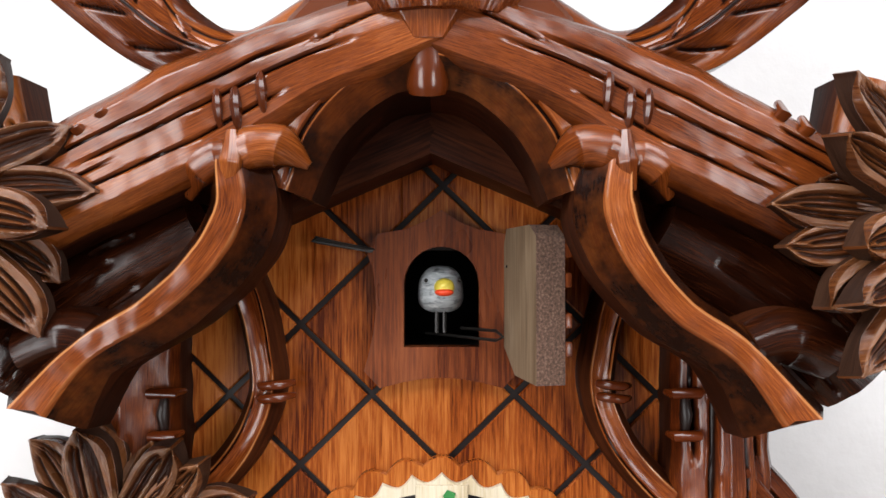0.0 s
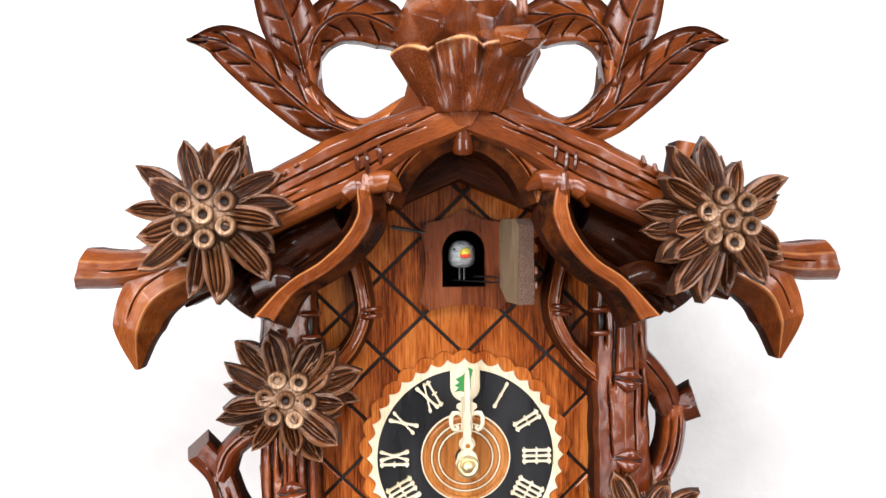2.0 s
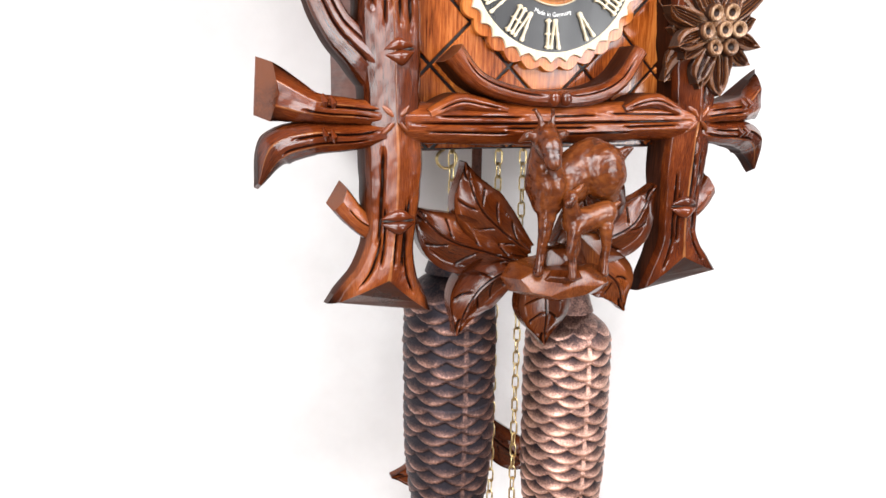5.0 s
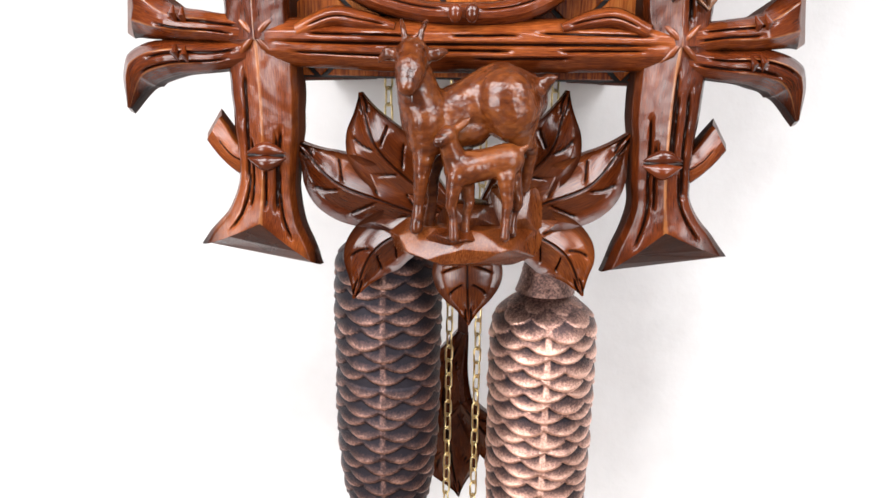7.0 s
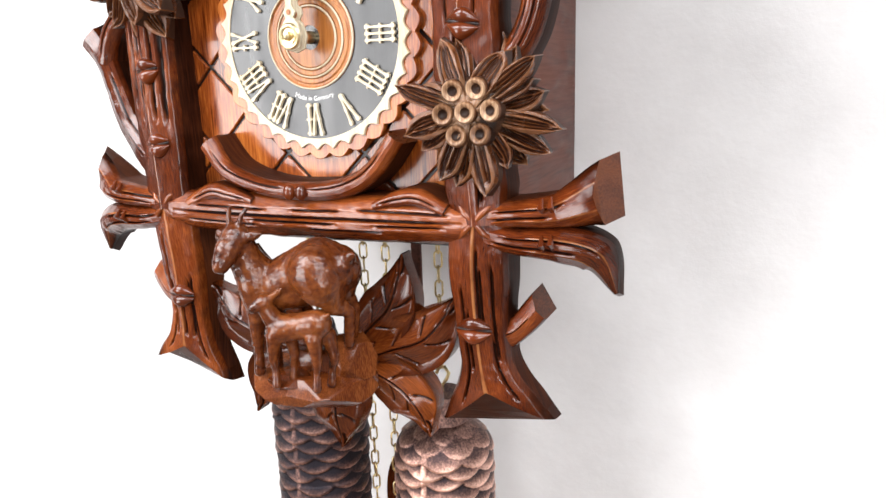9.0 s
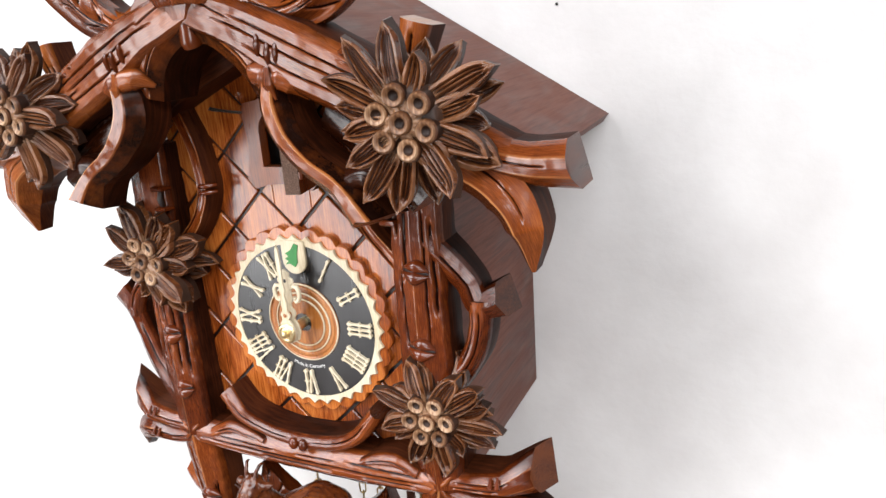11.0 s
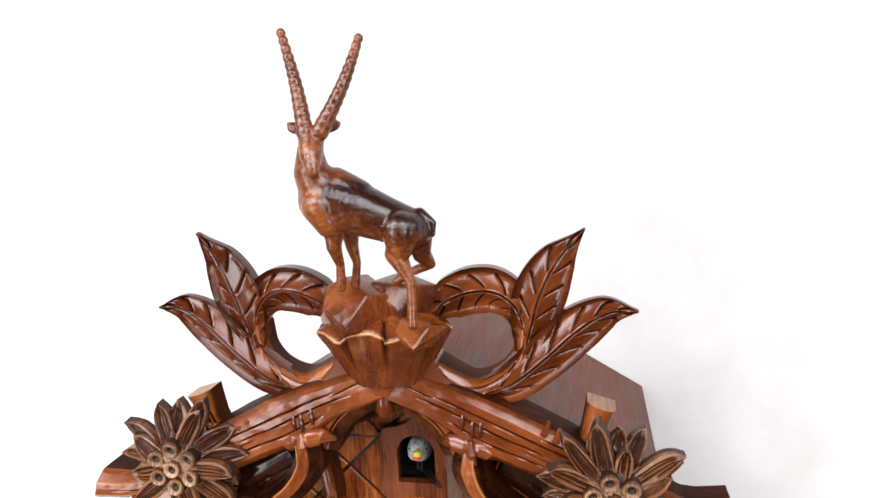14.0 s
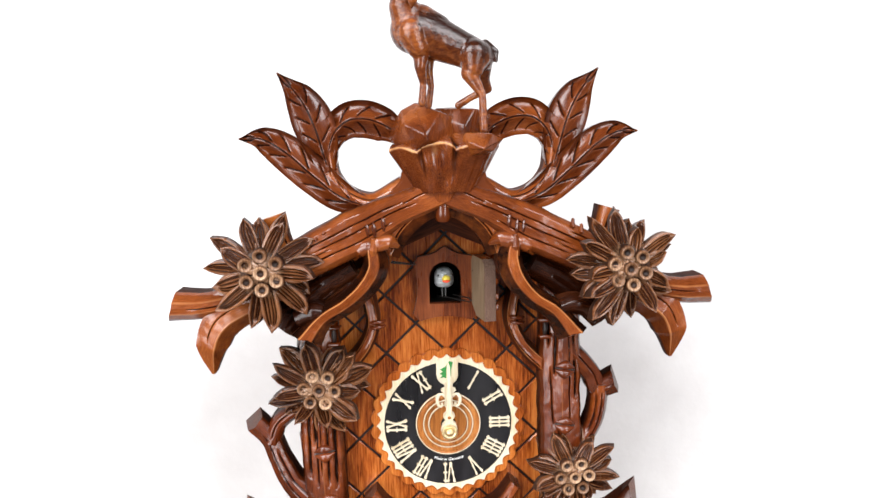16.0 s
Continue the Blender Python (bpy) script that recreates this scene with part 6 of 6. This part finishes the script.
# ---------------------------------------------------------------- weights, chains, pendulum
def cone_weight(u, d, top, label, seed, lit_wear=0.0):
    w = thing("pine_cone_weight", label, "clock weight", "pine cone weights", BASE + V(u, d, top))
    bm = bmesh.new()
    attr = bm.verts.layers.float.new("wear")
    NA, NH, LEN = 168, 340, 0.215
    AROUND, pitch = 8, 0.0068
    grid = []
    for i in range(NH + 1):
        z = -LEN * i / NH
        k = -z
        if k < 0.016:
            base = 0.0125 + 0.0045 * (k / 0.016)
        elif k < 0.034:
            f = (k - 0.016) / 0.018
            base = 0.0125 + 0.0165 * math.sin(f * math.pi / 2)
        elif k < 0.10:
            base = 0.0290 + 0.0008 * math.sin((k - 0.034) / 0.066 * math.pi)
        else:
            f = min(1, (k - 0.10) / (LEN - 0.10))
            base = 0.0290 * math.sqrt(max(0.004, 1 - f ** 2.6)) + 0.0005
        row = []
        for a in range(NA):
            th = 2 * math.pi * a / NA
            best, wear = 0.0, 0.0
            if k > 0.012:
                r0 = int((k - 0.010) / pitch)
                for r in (r0, r0 - 1, r0 - 2):
                    if r < 0:
                        continue
                    fr = th / (2 * math.pi) * AROUND + (0.5 if r % 2 else 0.0) + 0.22 * noise.noise((r * 1.3, seed * 5.0, 0.0))
                    loc = 2 * (fr - math.floor(fr)) - 1
                    reach = pitch * (2.0 - 0.62 * loc * loc + 0.35 * noise.noise((math.floor(fr) * 3.7, r * 2.3, seed + 4)))
                    run = (k - 0.010 - r * pitch) / reach
                    if 0 <= run <= 1:
                        lip = 1.0 if run < 0.84 else math.sqrt(max(0.0, 1 - ((run - 0.84) / 0.16) ** 2))
                        h = (0.0030 + 0.0008 * noise.noise((math.floor(fr) * 2.1, r * 1.7, seed))) * (0.15 + 0.85 * run ** 1.3) * lip * (1 - 0.30 * loc * loc)
                        if h > best:
                            best = h
                            wear = 0.08 + 0.92 * max(0, (run - 0.25) / 0.75) ** 1.2 * (1 - 0.40 * loc * loc)
                if abs(((th / (2 * math.pi) - 0.75 + 0.5) % 1) - 0.5) < 0.006:
                    best += 0.0004
                    wear = max(wear, 0.65)
            else:
                wear = 0.45 if k < 0.004 or 0.012 < k else 0.15
                best = 0.0015 if k < 0.004 else 0
            calm = min(1.0, max(0.0, (k - 0.018) / 0.020))
            best, wear = best * (0.35 + 0.65 * calm), wear * calm + 0.42 * (1 - calm)
            rr = 0.96 * base + best * min(1, base / 0.02)
            v = bm.verts.new((math.cos(th) * rr, math.sin(th) * rr, z))
            v[attr] = wear + lit_wear
            row.append(v)
        grid.append(row)
    for p, q in zip(grid, grid[1:]):
        for a in range(NA):
            bm.faces.new([p[a], p[(a + 1) % NA], q[(a + 1) % NA], q[a]])
    bm.faces.new(grid[0]), bm.faces.new(grid[-1][::-1])
    bmesh.ops.recalc_face_normals(bm, faces=bm.faces)
    part("cone", bm, M_COPPER, w, "copper coloured cast cone with overlapping scales", 50)
    bm = bmesh.new()
    tube(bm, [Vector((0, 0, -0.004)), Vector((0, 0, 0.004)), Vector((0.003, 0, 0.008)), Vector((0.0045, 0, 0.012)), Vector((0.002, 0, 0.0155)), Vector((-0.002, 0, 0.0145)), Vector((-0.0035, 0, 0.011))], 0.0011, 8)
    part("hook", bm, M_CHAIN, w, "brass hook", 60)
    return w


CONE_Y = 0.282
# The last argument paints in uneven light: left cone darker, right cone brighter.
cone_weight(-0.0430, CONE_Y, -0.1690, "copper coloured pine cone weight hanging on a chain, toned darker as less lit", 1.0, -0.10)
cone_weight(0.0455, CONE_Y, -0.2030, "copper coloured pine cone weight hanging on a chain, toned brighter as more lit", 2.0, 0.20)

_bm = bmesh.new()
LK = 0.0112
_pts = [Vector((0.0022 * math.cos(a), 0, 0.0022 * math.sin(a) + (LK / 2 - 0.0028) * (1 if math.sin(a) > 0 else -1))) for a in [2 * math.pi * (i + 0.5) / 14 for i in range(14)]]
_rings = []
for i, p in enumerate(_pts):
    t = (_pts[(i + 1) % 14] - _pts[i - 1]).normalized()
    o = Vector((0, 1, 0))
    q = t.cross(o)
    _rings.append([_bm.verts.new(p + (o * math.cos(k * math.pi / 3) + q * math.sin(k * math.pi / 3)) * 0.00062) for k in range(6)])
for i in range(14):
    for k in range(6):
        a, b = _rings[i], _rings[(i + 1) % 14]
        _bm.faces.new([a[k], a[(k + 1) % 6], b[(k + 1) % 6], b[k]])
bmesh.ops.recalc_face_normals(_bm, faces=_bm.faces)
LINK = bpy.data.meshes.new("link")
_bm.to_mesh(LINK)
_bm.free()
LINK.materials.append(M_CHAIN)
LINK.shade_smooth()


def chain(u, d, top, bottom, label, sway=0.0):
    c = thing("chain", label, "chain", "clock chains", BASE + V(u, d, top))
    n = int((top - bottom) / (LK - 0.0025))
    for i in range(n):
        k = new("link", LINK)
        k.parent = c
        k.matrix_basis = pose(sway * i / n, 0, -i * (LK - 0.0025) - LK / 2, 0, 0, 38 + 90 * (i % 2) + 7 * math.sin(i * 1.7))


chain(-0.0430, CONE_Y, -0.099, -0.157, "thin aged brass chain carrying a weight")
chain(0.0455, CONE_Y, -0.099, -0.191, "thin aged brass chain carrying a weight")
chain(-0.0080, 0.2890, -0.099, -0.42, "loose end of a thin brass chain")
chain(0.0085, 0.2870, -0.099, -0.42, "loose end of a thin brass chain")

pend = thing("pendulum", "brown wooden pendulum with a carved leaf bob behind the weights", "pendulum", "", BASE + V(0.0, 0.345, -0.098))
bm = bmesh.new()
box(bm, -0.0035, 0.0035, -0.0015, 0.0015, -0.255, 0.03, 0.0005)
part("rod", bm, M_CASE, pend, "flat wooden rod", 30)
bm = bmesh.new()
tube(bm, [Vector((0.0, -0.0028, -0.012)), Vector((-0.010, -0.004, -0.0115)), Vector((-0.018, -0.005, -0.0125))] + [Vector((-0.0255 + 0.0075 * math.cos(a), -0.006, -0.0205 + 0.0068 * math.sin(a))) for a in [0.9 - 0.45 * i for i in range(13)]], 0.0011, 8)
part("wire_loop", bm, M_CHAIN, pend, "bent brass wire loop", 60)
for i, (pts, half) in enumerate([([(0, -0.17), (-0.012, -0.21), (-0.006, -0.26), (0, -0.29)], [0.004, 0.018, 0.02, 0.001]), ([(0, -0.22), (-0.02, -0.245), (-0.042, -0.262), (-0.066, -0.262)], [0.006, 0.013, 0.013, 0.001]), ([(0, -0.22), (0.02, -0.245), (0.042, -0.262), (0.066, -0.262)], [0.006, 0.013, 0.013, 0.001])]):
    leaf("bob_leaf", [(u, v) for u, v in pts], half, [WALL_Y - 0.004] * 4, [WALL_Y + 0.004] * 4, "carved leaf of the pendulum bob", 4, 0.003, 40, 21, 120 + i, pend)
bm = bmesh.new()
lathe(bm, [(0.0003, -0.0012), (0.0009, -0.0010), (0.0011, 0.0)], (0.1173, WALL_Y, ZC + 0.1768), "y", 12)
tagged(mesh_object("wall_nail", bm, M_WIRE), "small dark nail head in the white wall", "nail")
